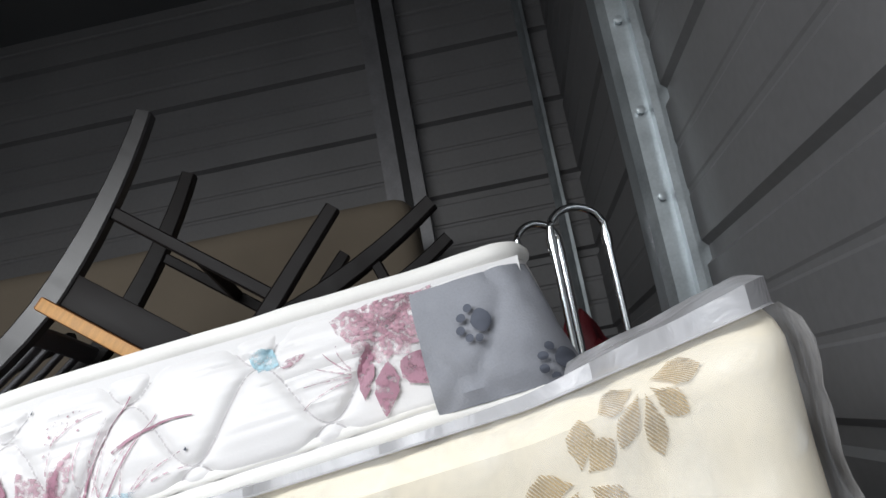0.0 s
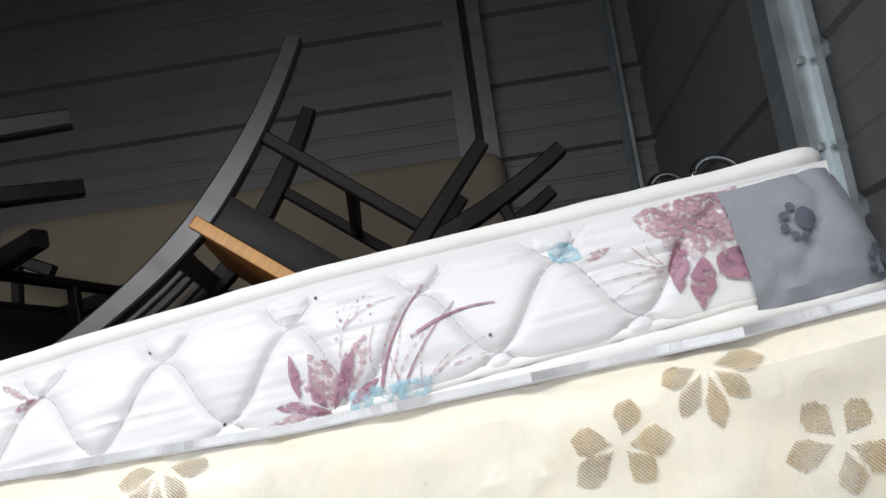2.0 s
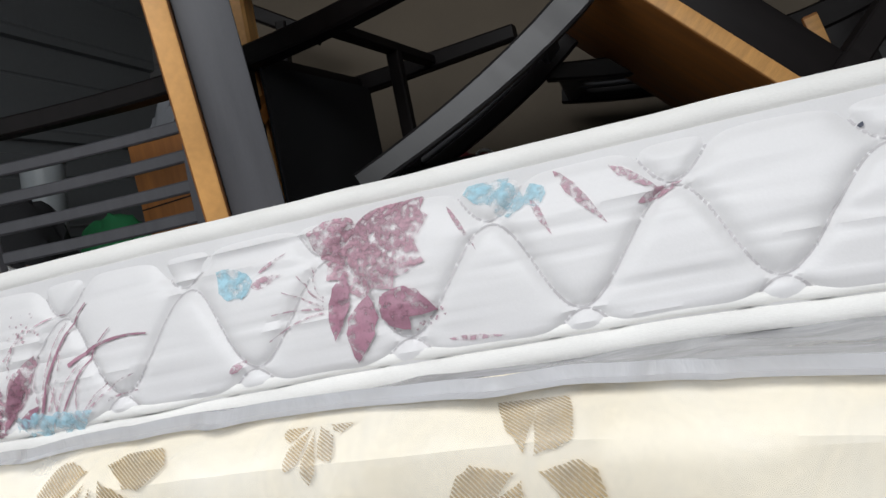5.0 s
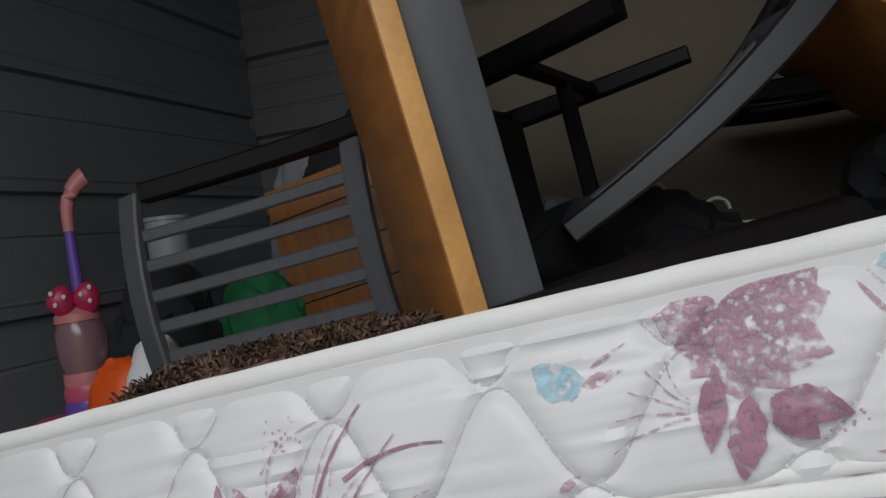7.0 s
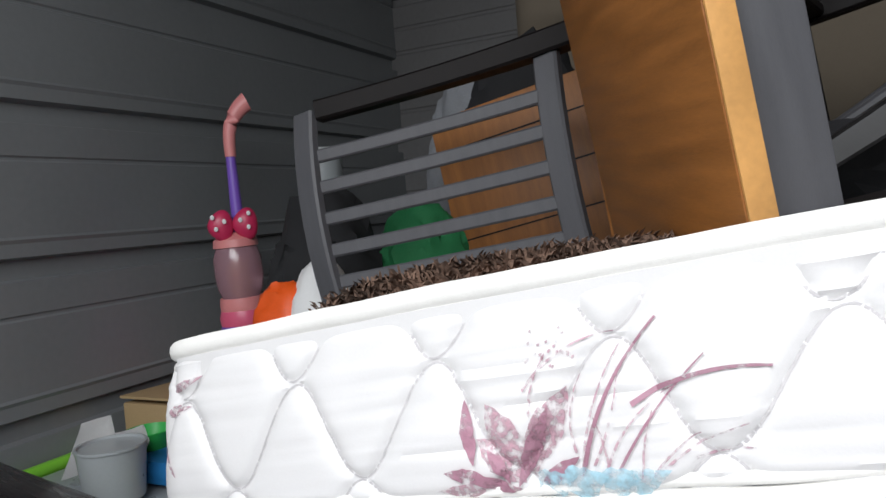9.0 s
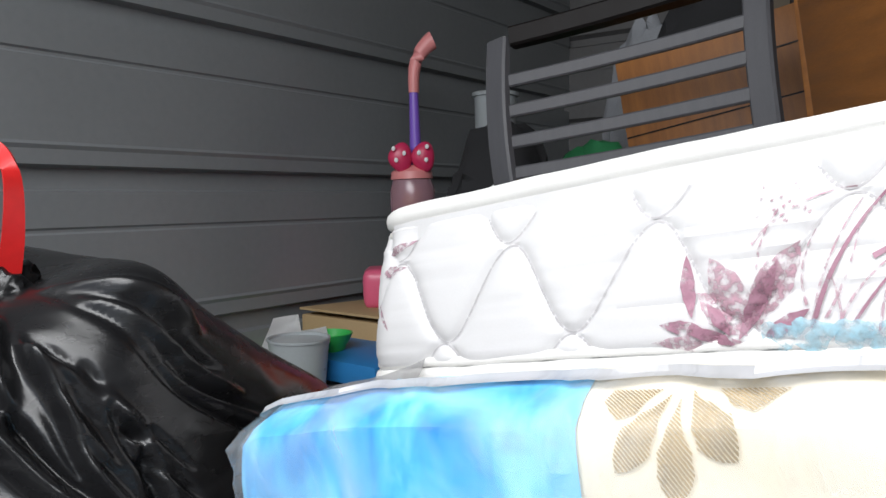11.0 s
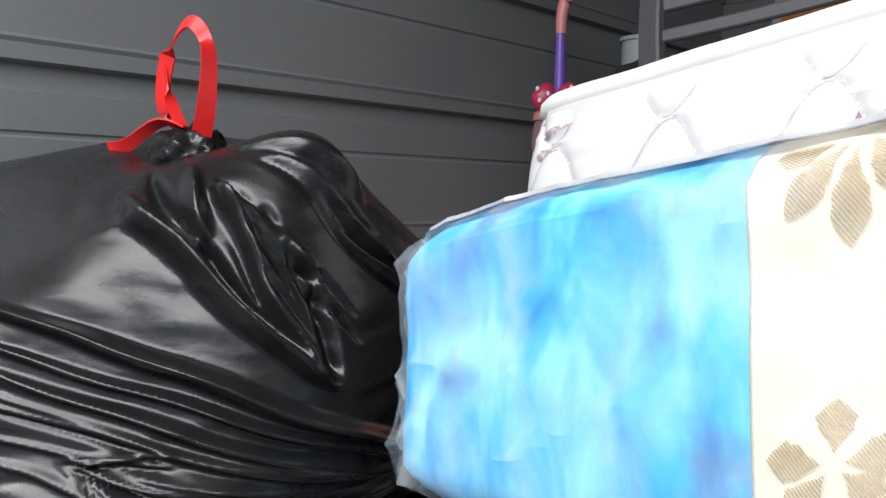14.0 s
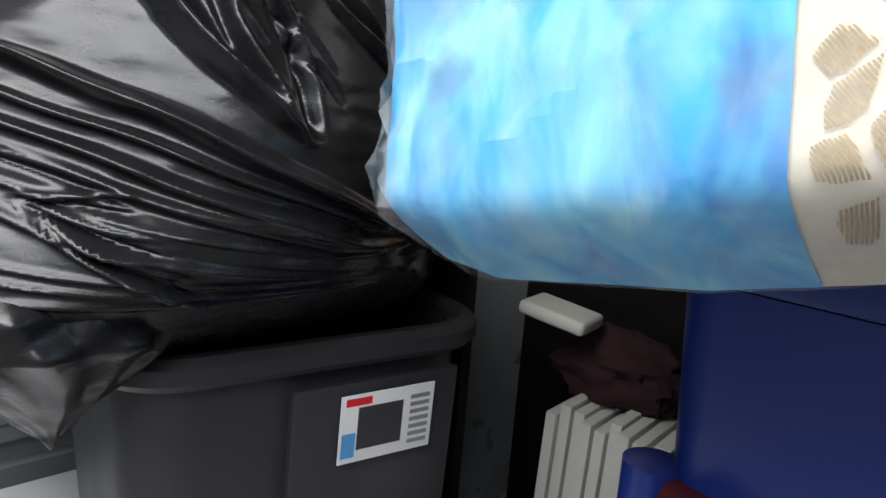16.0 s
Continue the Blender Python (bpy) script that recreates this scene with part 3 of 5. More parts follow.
def lotus(x, v):
    """The low bloom with upright petals, a comma-shaped leaf, grass-like fronds and pale blue cups at its foot."""
    for i, (dx, dv, a, l, w, deep) in enumerate(((-0.002, -0.03, 178, 0.072, 0.0065, 0), (-0.001, 0.03, 119, 0.058, 0.0135, 0), (0.000, 0.0, 140, 0.050, 0.010, 0), (0.003, 0.07, 59, 0.058, 0.0130, 0), (0.006, 0.02, 82, 0.048, 0.0085, 0),
                                                  (-0.006, -0.02, 64, 0.058, 0.0066, 1), (0.011, -0.02, 31, 0.036, 0.0056, 1), (-0.040, 0.10, 101, 0.045, 0.0050, 1), (-0.030, 0.04, 171, 0.036, 0.0050, 1), (-0.012, 0.0, 128, 0.030, 0.0040, 1), (-0.008, -0.04, 160, 0.045, 0.0045, 1))):
        part("printed_petal", decal(petal(x + dx, v + dv, a, l, w, 1.1), lift=0.0012 + 0.0002 * i), M_MAUVE if deep else M_MAUVE2, upper_mattress, "deep mauve printed petal" if deep else "")
    for i, (dx, dv, a, l, bend) in enumerate(((0.044, 0.02, 78, 0.108, -38), (0.044, 0.05, 84, 0.080, -30), (0.079, 0.31, 26, 0.090, -38), (0.001, 0.42, 48, 0.074, -54), (0.085, -0.02, 90, 0.044, -22), (0.092, 0.0, 52, 0.040, -30),
                                              (0.063, 0.0, 96, 0.041, 20), (0.005, 0.30, 88, 0.042, -36), (0.119, 0.06, 12, 0.036, -14), (0.060, 0.02, 70, 0.070, -50), (0.052, 0.06, 62, 0.062, 24), (0.070, 0.04, 58, 0.086, -20), (0.040, 0.12, 110, 0.050, -50), (0.098, 0.02, 38, 0.060, -30))):
        frond(upper_mattress, x + dx, v + dv, a, l, bend, M_MAUVE if i in (0, 2, 11) else M_MAUVE2, 0.0019 if i in (0, 2) else 0.0011)
    for dx, w in ((0.022, 0.014), (0.044, 0.016), (0.070, 0.013), (0.086, 0.011)):
        part("printed_petal", decal(petal(x + dx - 0.012, v - 0.05, 20, 0.032, w, 2.4), lift=0.0034), M_BLUEP, upper_mattress, "pale blue printed petal")
    for i in range(26):
        part("printed_dot", decal(petal(x + 0.002 + 0.038 * random.random(), v + 0.50 + 0.17 * random.random(), 40, 0.0030, 0.0011)), M_MAUVE2, upper_mattress)


# stitched lines in the grooves
for _s, _c in WAVES:
    _bm = bmesh.new()
    for i in range(900):
        x0 = UX0 + 0.05 + (UX1 - 0.19 - UX0) * i / 900
        q = []
        for x in (x0, x0 + 0.0020):
            ph = 2 * math.pi * (x + WAVE_X + 0.006 * smooth_noise(x * 4, _s * 9, 0.5)) / WAVE_L
            w = _c + _s * math.cos(ph)
            sl = abs(math.sin(ph))
            q.append((x, w, 0.0006 + 0.0012 * sl))
        if min(q[0][1], q[1][1]) < 0.08 or max(q[0][1], q[1][1]) > 0.90:
            continue
        vs = [_bm.verts.new(UPI @ up_point(x, w + dv / HV, 0.0009)) for x, w, e in q for dv in (-e, e)]
        _bm.faces.new((vs[0], vs[2], vs[3], vs[1]))
    part("stitching", _bm, M_THREAD, upper_mattress, "grey quilting stitches")["kind"] = "stuff"

dahlia(-0.130, 0.76)
dahlia(-1.076, 0.76)
lotus(-0.492, 0.12)
lotus(-1.452, 0.12)
for _x, _v, _a, _l, _w in ((-0.268, 0.82, -30, 0.040, 0.012), (-1.212, 0.78, -38, 0.040, 0.013), (-1.196, 0.66, 10, 0.022, 0.011), (-0.985, 0.90, 8, 0.040, 0.015), (-0.965, 0.86, -20, 0.034, 0.013), (-0.930, 0.88, -70, 0.020, 0.009)):
    part("printed_petal", decal(petal(_x, _v, _a, _l, _w, 1.0)), M_BLUEP, upper_mattress, "pale blue printed petal")
for _x, _v, _a, _l, _w in ((-0.232, 0.66, 12, 0.030, 0.0050), (-1.176, 0.65, 10, 0.030, 0.0048), (-1.200, 0.19, 25, 0.018, 0.0035), (-1.000, 0.15, -5, 0.048, 0.0022), (-0.912, 0.92, -50, 0.062, 0.0042), (-0.930, 0.80, -62, 0.034, 0.0026),
                           (-0.870, 0.88, -35, 0.046, 0.0034), (-0.850, 0.66, 16, 0.034, 0.0040), (-0.998, 0.86, -58, 0.046, 0.0018), (-1.83, 0.78, 14, 0.040, 0.0040), (-1.835, 0.66, 6, 0.034, 0.0050), (-1.815, 0.30, 128, 0.036, 0.0020), (-1.17, 0.72, 24, 0.030, 0.0018)):
    part("printed_petal", decal(petal(_x, _v, _a, _l, _w, 1.4)), M_MAUVE2, upper_mattress)
for _x, _v in ((-0.616, 0.17), (-0.512, 0.86), (-0.70, 0.80), (-0.335, 0.30)):
    part("stain_spot", decal(petal(_x, _v, 70, 0.004, 0.0017), lift=0.002), M_PAW, upper_mattress, "small dark stain")

# the grey fleece band round the mattress end, with paw prints
band = thing("fleece_band", pose(0.0, 0.85, 1.35), "grey fleece band with darker paw prints round the mattress end", "cloth")
_bi = band.matrix_world.inverted()


def fleece(x, v, lift=0.0):
    p = up_point(x, min(1, max(0, v)), 0.010 + lift)
    return p


_bm = bmesh.new()
_g = []
for i in range(30):
    x = -0.088 + (UX1 + 0.0 - -0.088) * i / 29
    _g.append([_bm.verts.new(_bi @ (fleece(x + 0.012 * (0.5 - j / 15), -0.02 + 0.92 * j / 15) + Vector((0, -0.0025 * smooth_noise(x * 40, j * 0.4, 2), 0)))) for j in range(16)])
_end = []
for k in range(1, 9):
    _end.append([_bm.verts.new(_bi @ Vector((UX1 + 0.004 - 0.034 * j / 15 + 0.004 * smooth_noise(k, j * 0.3, 0), up_y(UX1, 0.5) + 0.05 * k, lerp(UB, UX1) + (-0.02 + 0.92 * j / 15) * 0.13))) for j in range(16)])
for a, b in zip(_g + _end, (_g + _end)[1:]):
    for j in range(15):
        _bm.faces.new((a[j], b[j], b[j + 1], a[j + 1]))
bmesh.ops.recalc_face_normals(_bm, faces=_bm.faces[:])
part("cloth", _bm, M_FLEECE, band)
for px, pv in ((-0.030, 0.55), (0.040, 0.14)):
    shapes = [(0.012, 0.0, 0.0130, 0.017, 0)] + [(-0.021, -0.007, 0.0068, 0.0062, 20), (-0.017, 0.010, 0.0075, 0.0060, 40), (-0.004, 0.021, 0.0068, 0.0062, 0), (-0.010, -0.020, 0.0062, 0.0056, 0), (0.004, -0.023, 0.0058, 0.0056, 0)]
    for dx, dz, a, b, _r in [tuple(0.74 * w for w in s) for s in shapes]:
        out = [(px + dx + a * math.cos(2 * math.pi * i / 14) * (1 + (0.25 * math.cos(4 * math.pi * i / 14) if a > 0.009 else 0)), pv + (dz + b * math.sin(2 * math.pi * i / 14)) / HV) for i in range(14)]
        part("paw_print", decal(out, lift=0.0155, inv=_bi), M_PAW, band, "dark grey printed paw mark")

# ---- lower mattress in polythene ----
LT = [(-1.75, 1.045), (-1.70, 1.072), (-1.61, 1.098), (-1.468, 1.126), (-1.286, 1.160), (-1.07, 1.198), (-0.886, 1.222), (-0.466, 1.236), (-0.185, 1.258), (0.0, 1.281), (0.11, 1.306), (0.16, 1.318)]
LB = [(-1.75, 0.832), (-1.66, 0.828), (-1.50, 0.858), (-1.40, 0.886), (-1.0, 0.955), (-0.5, 1.00), (0.16, 1.05)]
LX0, LX1 = -1.745, 0.158
lower = thing("wrapped_mattress", pose(-0.8, 0.9, 1.0), "cream mattress with gold flowers and blue end, in clear polythene", "mattress")
LI = lower.matrix_world.inverted()


def low_point(x, v, lift=0.0):
    """The front face: it rounds under at the foot and over at the top."""
    zb, zt = lerp(LB, x), lerp(LT, x)
    y = 0.600 - 0.058 * (x + 1.45)
    y += 0.064 * max(0.0, 1 - v / 0.22) ** 1.35 + 0.035 * max(0.0, (v - 0.90) / 0.10) ** 2
    for end, sgn, r in ((LX0, -1, 0.035), (LX1, 1, 0.04)):
        e = (x - (end - sgn * r)) * sgn
        if e > 0:
            y += r - math.sqrt(max(0.0, r * r - e * e))
    y -= 0.006 * smooth_noise(x * 5, v * 2, 11.0) + 0.0025 * smooth_noise(x * 17, v * 7, 4.0)
    return Vector((x, y - lift, zb + v * (zt - zb)))


def grid(fn, us, vs, inv):
    bm = bmesh.new()
    g = [[bm.verts.new(inv @ fn(u, v)) for v in vs] for u in us]
    for a, b in zip(g, g[1:]):
        for j in range(len(vs) - 1):
            bm.faces.new((a[j], b[j], b[j + 1], a[j + 1]))
    return bm


XB = -1.466
part("border", grid(low_point, [XB + (LX1 - XB) * i / 160 for i in range(161)], [i / 24 for i in range(25)], LI), M_CREAM, lower, "cream damask border with gold flowers")
part("end_panel", grid(lambda u, v: low_point(LX0 + (XB + 0.003 + 0.028 * (1 - max(0.2, v)) - LX0) * u, v, 0.0022), [i / 50 for i in range(51)], [i / 24 for i in range(25)], LI), M_BLUE, lower, "bright blue woven end panel")
_bm = bmesh.new()
_rows = []
for i in range(61):
    x = LX0 + (LX1 - LX0) * i / 60
    zt, zb = lerp(LT, x), lerp(LB, x)
    y0 = low_point(x, 1.0).y + 0.003
    yb = low_point(x, 0.0).y + 0.003
    zs = lerp(UB, max(UX0, x)) - 0.016
    loop = [(yb, zb), (low_point(x, 0.3).y + 0.012, zb + 0.05), (low_point(x, 0.8).y + 0.012, zt - 0.03), (y0, zt - 0.002)]
    for k in range(1, 7):
        yy = y0 + 0.75 * k / 7
        f = min(1, (yy - y0) / 0.16)
        loop.append((yy, zt + (zs - zt) * f))
    loop += [(y0 + 0.76, zs - 0.02), (y0 + 0.76, zb + 0.02), (y0 + 0.5, zb)]
    _rows.append([_bm.verts.new(LI @ Vector((x, y, z))) for y, z in loop])
for a, b in zip(_rows, _rows[1:]):
    k = len(a)
    for j in range(k):
        _bm.faces.new((a[j], a[(j + 1) % k], b[(j + 1) % k], b[j]))
_bm.faces.new(_rows[0])
_bm.faces.new(_rows[-1][::-1])
bmesh.ops.recalc_face_normals(_bm, faces=_bm.faces[:])
part("body", _bm, M_CREAM, lower)


def gold_flower(x, v, r, turn, drooping=False):
    """A woven bloom of broad petals; a drooping one hangs from the seam with its lower petals alone."""
    n = 5
    for k in range(n):
        a = 192 + 41 * k if drooping else turn + 360 * k / n + 14 * math.sin(3.0 * k + turn)
        long = r * (0.74 + 0.26 * ((k * 37) % 5) / 4)
        out = []
        for px, pv in petal(0.16 * r * math.cos(radians(a)), 0.16 * r * math.sin(radians(a)) / HV, a, long, r * (0.20 if drooping else 0.29), 0.72):
            out.append((x + px, v + pv * HV / 0.22))
        part("woven_petal", decal(out, lift=0.0012 + 0.0002 * k, surf=low_point, inv=LI), M_GOLD, lower)


for _x, _v, _r, _t in ((0.022, 0.80, 0.045, 20), (0.065, 0.95, 0.05, 200), (-0.14, 0.70, 0.046, 50), (-0.205, 0.95, 0.05, 10), (-0.262, 0.80, 0.046, 80), (-0.555, 0.96, 0.05, 130),
                       (-0.70, 0.66, 0.045, 0), (-0.905, 0.88, 0.05, 40), (-1.005, 0.98, 0.03, 40), (-1.128, 0.96, 0.066, 200), (-1.18, 0.52, 0.05, 60), (-1.415, 0.99, 0.066, 220), (-1.34, 0.55, 0.05, 20), (-1.410, 0.40, 0.046, 100), (-1.405, 0.18, 0.046, 10), (-1.02, 0.45, 0.05, 70)):
    gold_flower(_x, _v, _r * 0.62, _t, _v > 0.91)


def film_front(x, v, lift=0.0):
    p = low_point(x, v)
    w = smooth_noise(x * 7 + v * 3, v * 4, 21.0) + 0.6 * smooth_noise(x * 19 + v * 9, v * 6, 5.0)
    w2 = 1 - 2 * abs(smooth_noise(x * 9 - v * 2.5, v * 2.2, 33.0))
    w3 = 1 - 2 * abs(smooth_noise(x * 16 + v * 4.5, v * 3.0 - x * 5, 51.0))
    return p + Vector((0, -0.0065 - 0.007 * max(0.0, w) - 0.010 * max(0.0, w2) ** 4 - 0.006 * max(0.0, w3) ** 5, 0))


def film_top(x, s):
    """The loose sheet over the top, from the front edge back under the upper mattress."""
    xx = max(UX0, min(UX1, x))
    if s < 0.08:
        return film_front(x, 0.992 + 0.006 * s / 0.08) + Vector((0, -0.003, 0.0))
    s = (s - 0.08) / 0.92
    loose = max(0.0, min(1.0, (x + 1.45) / 0.35))
    a = film_front(x, 1.0) + Vector((0, -0.003, 0.002 + 0.003 * loose))
    b = Vector((x, up_y(xx, 0.0) + 0.02, lerp(UB, xx) - 0.012 if x > UX0 else lerp(LT, x) + 0.02))
    p = a.lerp(b, s)
    bulge = math.sin(math.pi * s) * (0.25 + 0.75 * loose)
    p.z += -0.004 * bulge + 0.008 * bulge * smooth_noise(x * 9 + s * 2, s * 3, 8.0) + 0.005 * bulge * smooth_noise(x * 23, s * 5, 2.0)
    # the loose flap that stands up at the open end
    rise = max(0.0, min(1.0, (x + 0.09) / 0.20))
    p.z += 0.034 * rise * rise * math.sin(math.pi * min(1.0, s * 1.15 + 0.12)) * (0.8 + 0.3 * smooth_noise(x * 14, s * 3, 6.0))
    if x > UX1 - 0.02:
        p.y += 0.12 * s
        p.z += 0.02 * s
    return p


_f1 = part("wrapping", grid(film_front, [LX0 - 0.004 + (LX1 + 0.008 - LX0) * i / 220 for i in range(221)], [i / 26 for i in range(27)], LI), M_FILM, lower, "clear polythene film")
_f1.visible_shadow = False
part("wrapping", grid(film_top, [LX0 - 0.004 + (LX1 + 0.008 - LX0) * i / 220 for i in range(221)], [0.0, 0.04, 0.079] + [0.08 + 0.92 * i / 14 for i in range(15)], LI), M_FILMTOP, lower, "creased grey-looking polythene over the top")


def film_side(s, v):
    """The gathered sheet at the blue end."""
    p0 = film_front(LX0, v)
    return p0 + Vector((-0.012 - 0.020 * abs(smooth_noise(s * 3, v * 5, 1.0)) - 0.010 * math.sin(math.pi * s), 0.002 + 0.55 * s, 0.012 * smooth_noise(s * 6, v * 3, 4.0)))


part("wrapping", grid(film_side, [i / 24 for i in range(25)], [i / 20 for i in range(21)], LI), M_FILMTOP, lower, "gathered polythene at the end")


def film_side_r(s, v):
    p0 = film_front(LX1, v)
    return p0 + Vector((0.010 + 0.012 * abs(smooth_noise(s * 4, v * 5, 9.0)), 0.002 + 0.5 * s, 0.01 * smooth_noise(s * 5, v * 3, 2.0) + (0.02 if v > 0.9 else 0) * s))


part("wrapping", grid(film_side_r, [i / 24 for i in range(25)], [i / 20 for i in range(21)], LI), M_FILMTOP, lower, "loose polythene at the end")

# ---- dining chairs, piled ----


def dining_chair(m, label, hw=0.215, rail=0.36, pitch=0.058, back=True, lit_post=True, bar=-0.235, dark_under=False, low_leg=True):
    """Espresso chair: curved rear posts, five upright spindles, honey-wood seat with corner blocks under it."""
    c = thing("dining_chair" if back else "stool", m, label, "chair" if back else "stool", "dining chairs in the pile" if back else "")
    W, D = hw - 0.025, 0.19
    part("seat", box((-hw, -0.215, 0.0), (hw, 0.20, 0.028), 0.005), M_WOOD, c, "honey-coloured wooden seat board")
    part("seat_edge", box((-hw + 0.004, -0.2185, 0.002), (hw - 0.004, -0.2145, 0.026), 0.0015), M_WOODE, c, "pale wooden seat edge")
    for sx in (-1, 1):
        part("seat_edge", box((sx * hw - 0.0018, -0.21, 0.002), (sx * hw + 0.0018, 0.195, 0.026), 0.001), M_WOODE, c, "pale wooden seat edge")
    # added black sheet hides the honey wood so the underside reads as dark
    if dark_under:
        part("underside", box((-W + 0.012, -0.18, -0.080), (W - 0.012, 0.18, -0.072), 0.002), M_BLACKC, c, "added black sheet that darkens the underside of the seat")
    for y in (-0.19, 0.19):
        # front apron takes the lit copy, rear apron the dark one
        part("apron", box((-W + 0.015, y - 0.011, -0.062), (W - 0.015, y + 0.011, -0.001), 0.003), M_ESPLIT if y < 0 else M_ESP, c)
    for x in (-W, W):
        part("apron", box((x - 0.011, -0.175, -0.068), (x + 0.011, 0.175, -0.001), 0.003), M_ESP, c)
    for sx in (-1, 1):
        pts = [(sx * W, -D, 0.0), (sx * W, -D, -0.14), (sx * (W + 0.002), -D - 0.003, -0.28), (sx * (W + 0.006), -D - 0.008, -0.42)]
        part("leg", sweep(pts, lambda t: rect(0.040 - 0.010 * t, 0.040 - 0.010 * t, 0.004), side=(1, 0, 0)), M_ESP, c)
        pts = []
        for i in range(17):
            z = -0.42 + 0.89 * i / 16
            y = D + (0.06 * (z / 0.42) ** 2 if z < 0 else 0.125 * (z / 0.47) ** 1.6)
            if back or z < 0.001:
                pts.append((sx * W, y, z))
        if sx < 0 and not low_leg:
            continue
        part("rear_post", sweep(pts, lambda t: rect(0.036, 0.050 - 0.016 * abs(2 * t - 0.95), 0.004), side=(1, 0, 0)), M_ESPGLOSS if sx > 0 and lit_post else M_ESP, c)
        part("stretcher", sweep([(sx * W, -D, bar), (sx * W, D + 0.02, bar)], rect(0.020, 0.026, 0.003)), M_ESP, c)
        for sy in (-1, 1):
            mx = pose(sx * (W - 0.055), sy * 0.135, -0.034, 0, 0, 45 * (1 if sx * sy > 0 else -1))
            part("corner_block", box((-0.011, -0.075, -0.030), (0.011, 0.075, 0.030), 0.003, mx), M_WOOD, c, "honey-wood corner block")
            for k in (-0.022, 0.022):
                part("bolt", lathe([(0.0, 0.006), (0.008, 0.004), (0.008, -0.014)], 8, mx @ pose(-sx * 0.012, k, 0, 0, -90 * sx, 0)), M_CHROME, c)
    if back:
        part("stretcher", sweep([(-W, -0.02, bar), (W, -0.02, bar)], rect(0.020, 0.026, 0.003)), M_ESP, c)
    else:
        return c
    for z, h in ((0.075, 0.042), (0.075 + rail, 0.048)):
        y = D + 0.125 * (z / 0.47) ** 1.6
        pts = [(W * (i / 4 - 1), y + 0.022 * (1 - (i / 4 - 1) ** 2), z) for i in range(9)]
        part("back_rail", sweep(pts, rect(0.020, h, 0.004)), M_ESPLIT, c)
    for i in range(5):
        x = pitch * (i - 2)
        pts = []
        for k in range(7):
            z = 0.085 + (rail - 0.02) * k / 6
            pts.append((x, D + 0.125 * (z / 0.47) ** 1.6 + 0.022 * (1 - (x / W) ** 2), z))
        part("spindle", sweep(pts, rect(0.023, 0.012, 0.003), side=(1, 0, 0)), M_ESPLIT, c)
    return c


def frame_of(origin, up, back):
    """A chair's pose from its up and backward directions."""
    z = Vector(up).normalized()
    y = Vector(back)
    y = (y - z * y.dot(z)).normalized()
    x = y.cross(z)
    m = Matrix((x, y, z)).transposed().to_4x4()
    m.translation = Vector(origin)
    return m


CH1 = frame_of((-0.748, 1.608, 1.515), (-0.586, -0.141, -0.798), (-0.789, -0.122, 0.602))
dining_chair(CH1, "espresso wooden dining chair turned upside down, honey-wood seat, legs up", 0.197, bar=-0.205)
ST = frame_of((-1.410, 1.182, 1.485), (-0.867, -0.463, -0.182), (-0.480, 0.875, 0.061))
dining_chair(ST, "wooden stool lying on its side on the mattress, honey-wood seat", 0.244, back=False, lit_post=False, low_leg=False)
CH5 = frame_of((-1.470, 1.655, 1.374), (-0.968, 0.207, -0.143), (-0.210, -0.978, 0.005))
dining_chair(CH5, "grey spindle-back dining chair lying on its side behind the mattress", 0.215, 0.418, 0.0551, lit_post=False, dark_under=True)
CH4 = frame_of((-0.44, 1.94, 1.40), (-0.94, 0.0, -0.34), (-0.34, 0.0, 0.94))
dining_chair(CH4, "espresso dining chair lying in the pile behind another chair", lit_post=False)

# ---- furniture behind the mattresses ----


def carcass(name, lo, hi, label, category, material=M_ESP):
    t = thing(name, pose((lo[0] + hi[0]) / 2, (lo[1] + hi[1]) / 2, lo[2]), label, category)
    hx, hy, h = (hi[0] - lo[0]) / 2, (hi[1] - lo[1]) / 2, hi[2] - lo[2]
    part("body", box((-hx + 0.015, -hy + 0.015, 0.05), (hx - 0.015, hy, h - 0.03), 0.004), material, t)
    part("top", box((-hx, -hy, h - 0.03), (hx, hy, h), 0.006), material, t)
    for i in range(3):
        z0 = 0.08 + i * (h - 0.14) / 3
        d = part("drawer", box((-hx + 0.04, -hy + 0.0, z0), (hx - 0.04, -hy + 0.018, z0 + (h - 0.14) / 3 - 0.02), 0.004), material, t)
        part("handle", lathe([(0.0, 0.03), (0.014, 0.026), (0.008, 0.0)], 10, pose(0, -hy, z0 + (h - 0.14) / 6, 90, 0, 0)), M_CHROME, d)
    for sx in (-1, 1):
        for sy in (-1, 1):
            part("foot", box((sx * (hx - 0.05) - 0.025, sy * (hy - 0.05) - 0.025, 0), (sx * (hx - 0.05) + 0.025, sy * (hy - 0.05) + 0.025, 0.05), 0.004), material, t)
    return t


carcass("dresser", (-1.80, 1.47, 0), (0.02, 2.13, 1.17), "tall dark espresso dresser under the piled chairs", "dresser")

_fl = thing("furniture_leg", pose(-1.445, 1.52, 1.17, 0, -9, 0), "tapered honey-wood furniture leg standing on the dresser", "furniture leg")
part("shaft", sweep([(0, 0, 0), (0, 0, 0.24), (-0.014, 0, 0.40), (-0.030, 0, 0.56)], lambda t: rect(0.040 + 0.085 * max(0.0, t - 0.42) / 0.58, 0.045, 0.005), side=(1, 0, 0)), M_WOODE, _fl)
part("plate", box((-0.085, -0.03, 0.558), (0.030, 0.03, 0.566), 0.002), M_GALVB, _fl, "dull metal mounting plate")

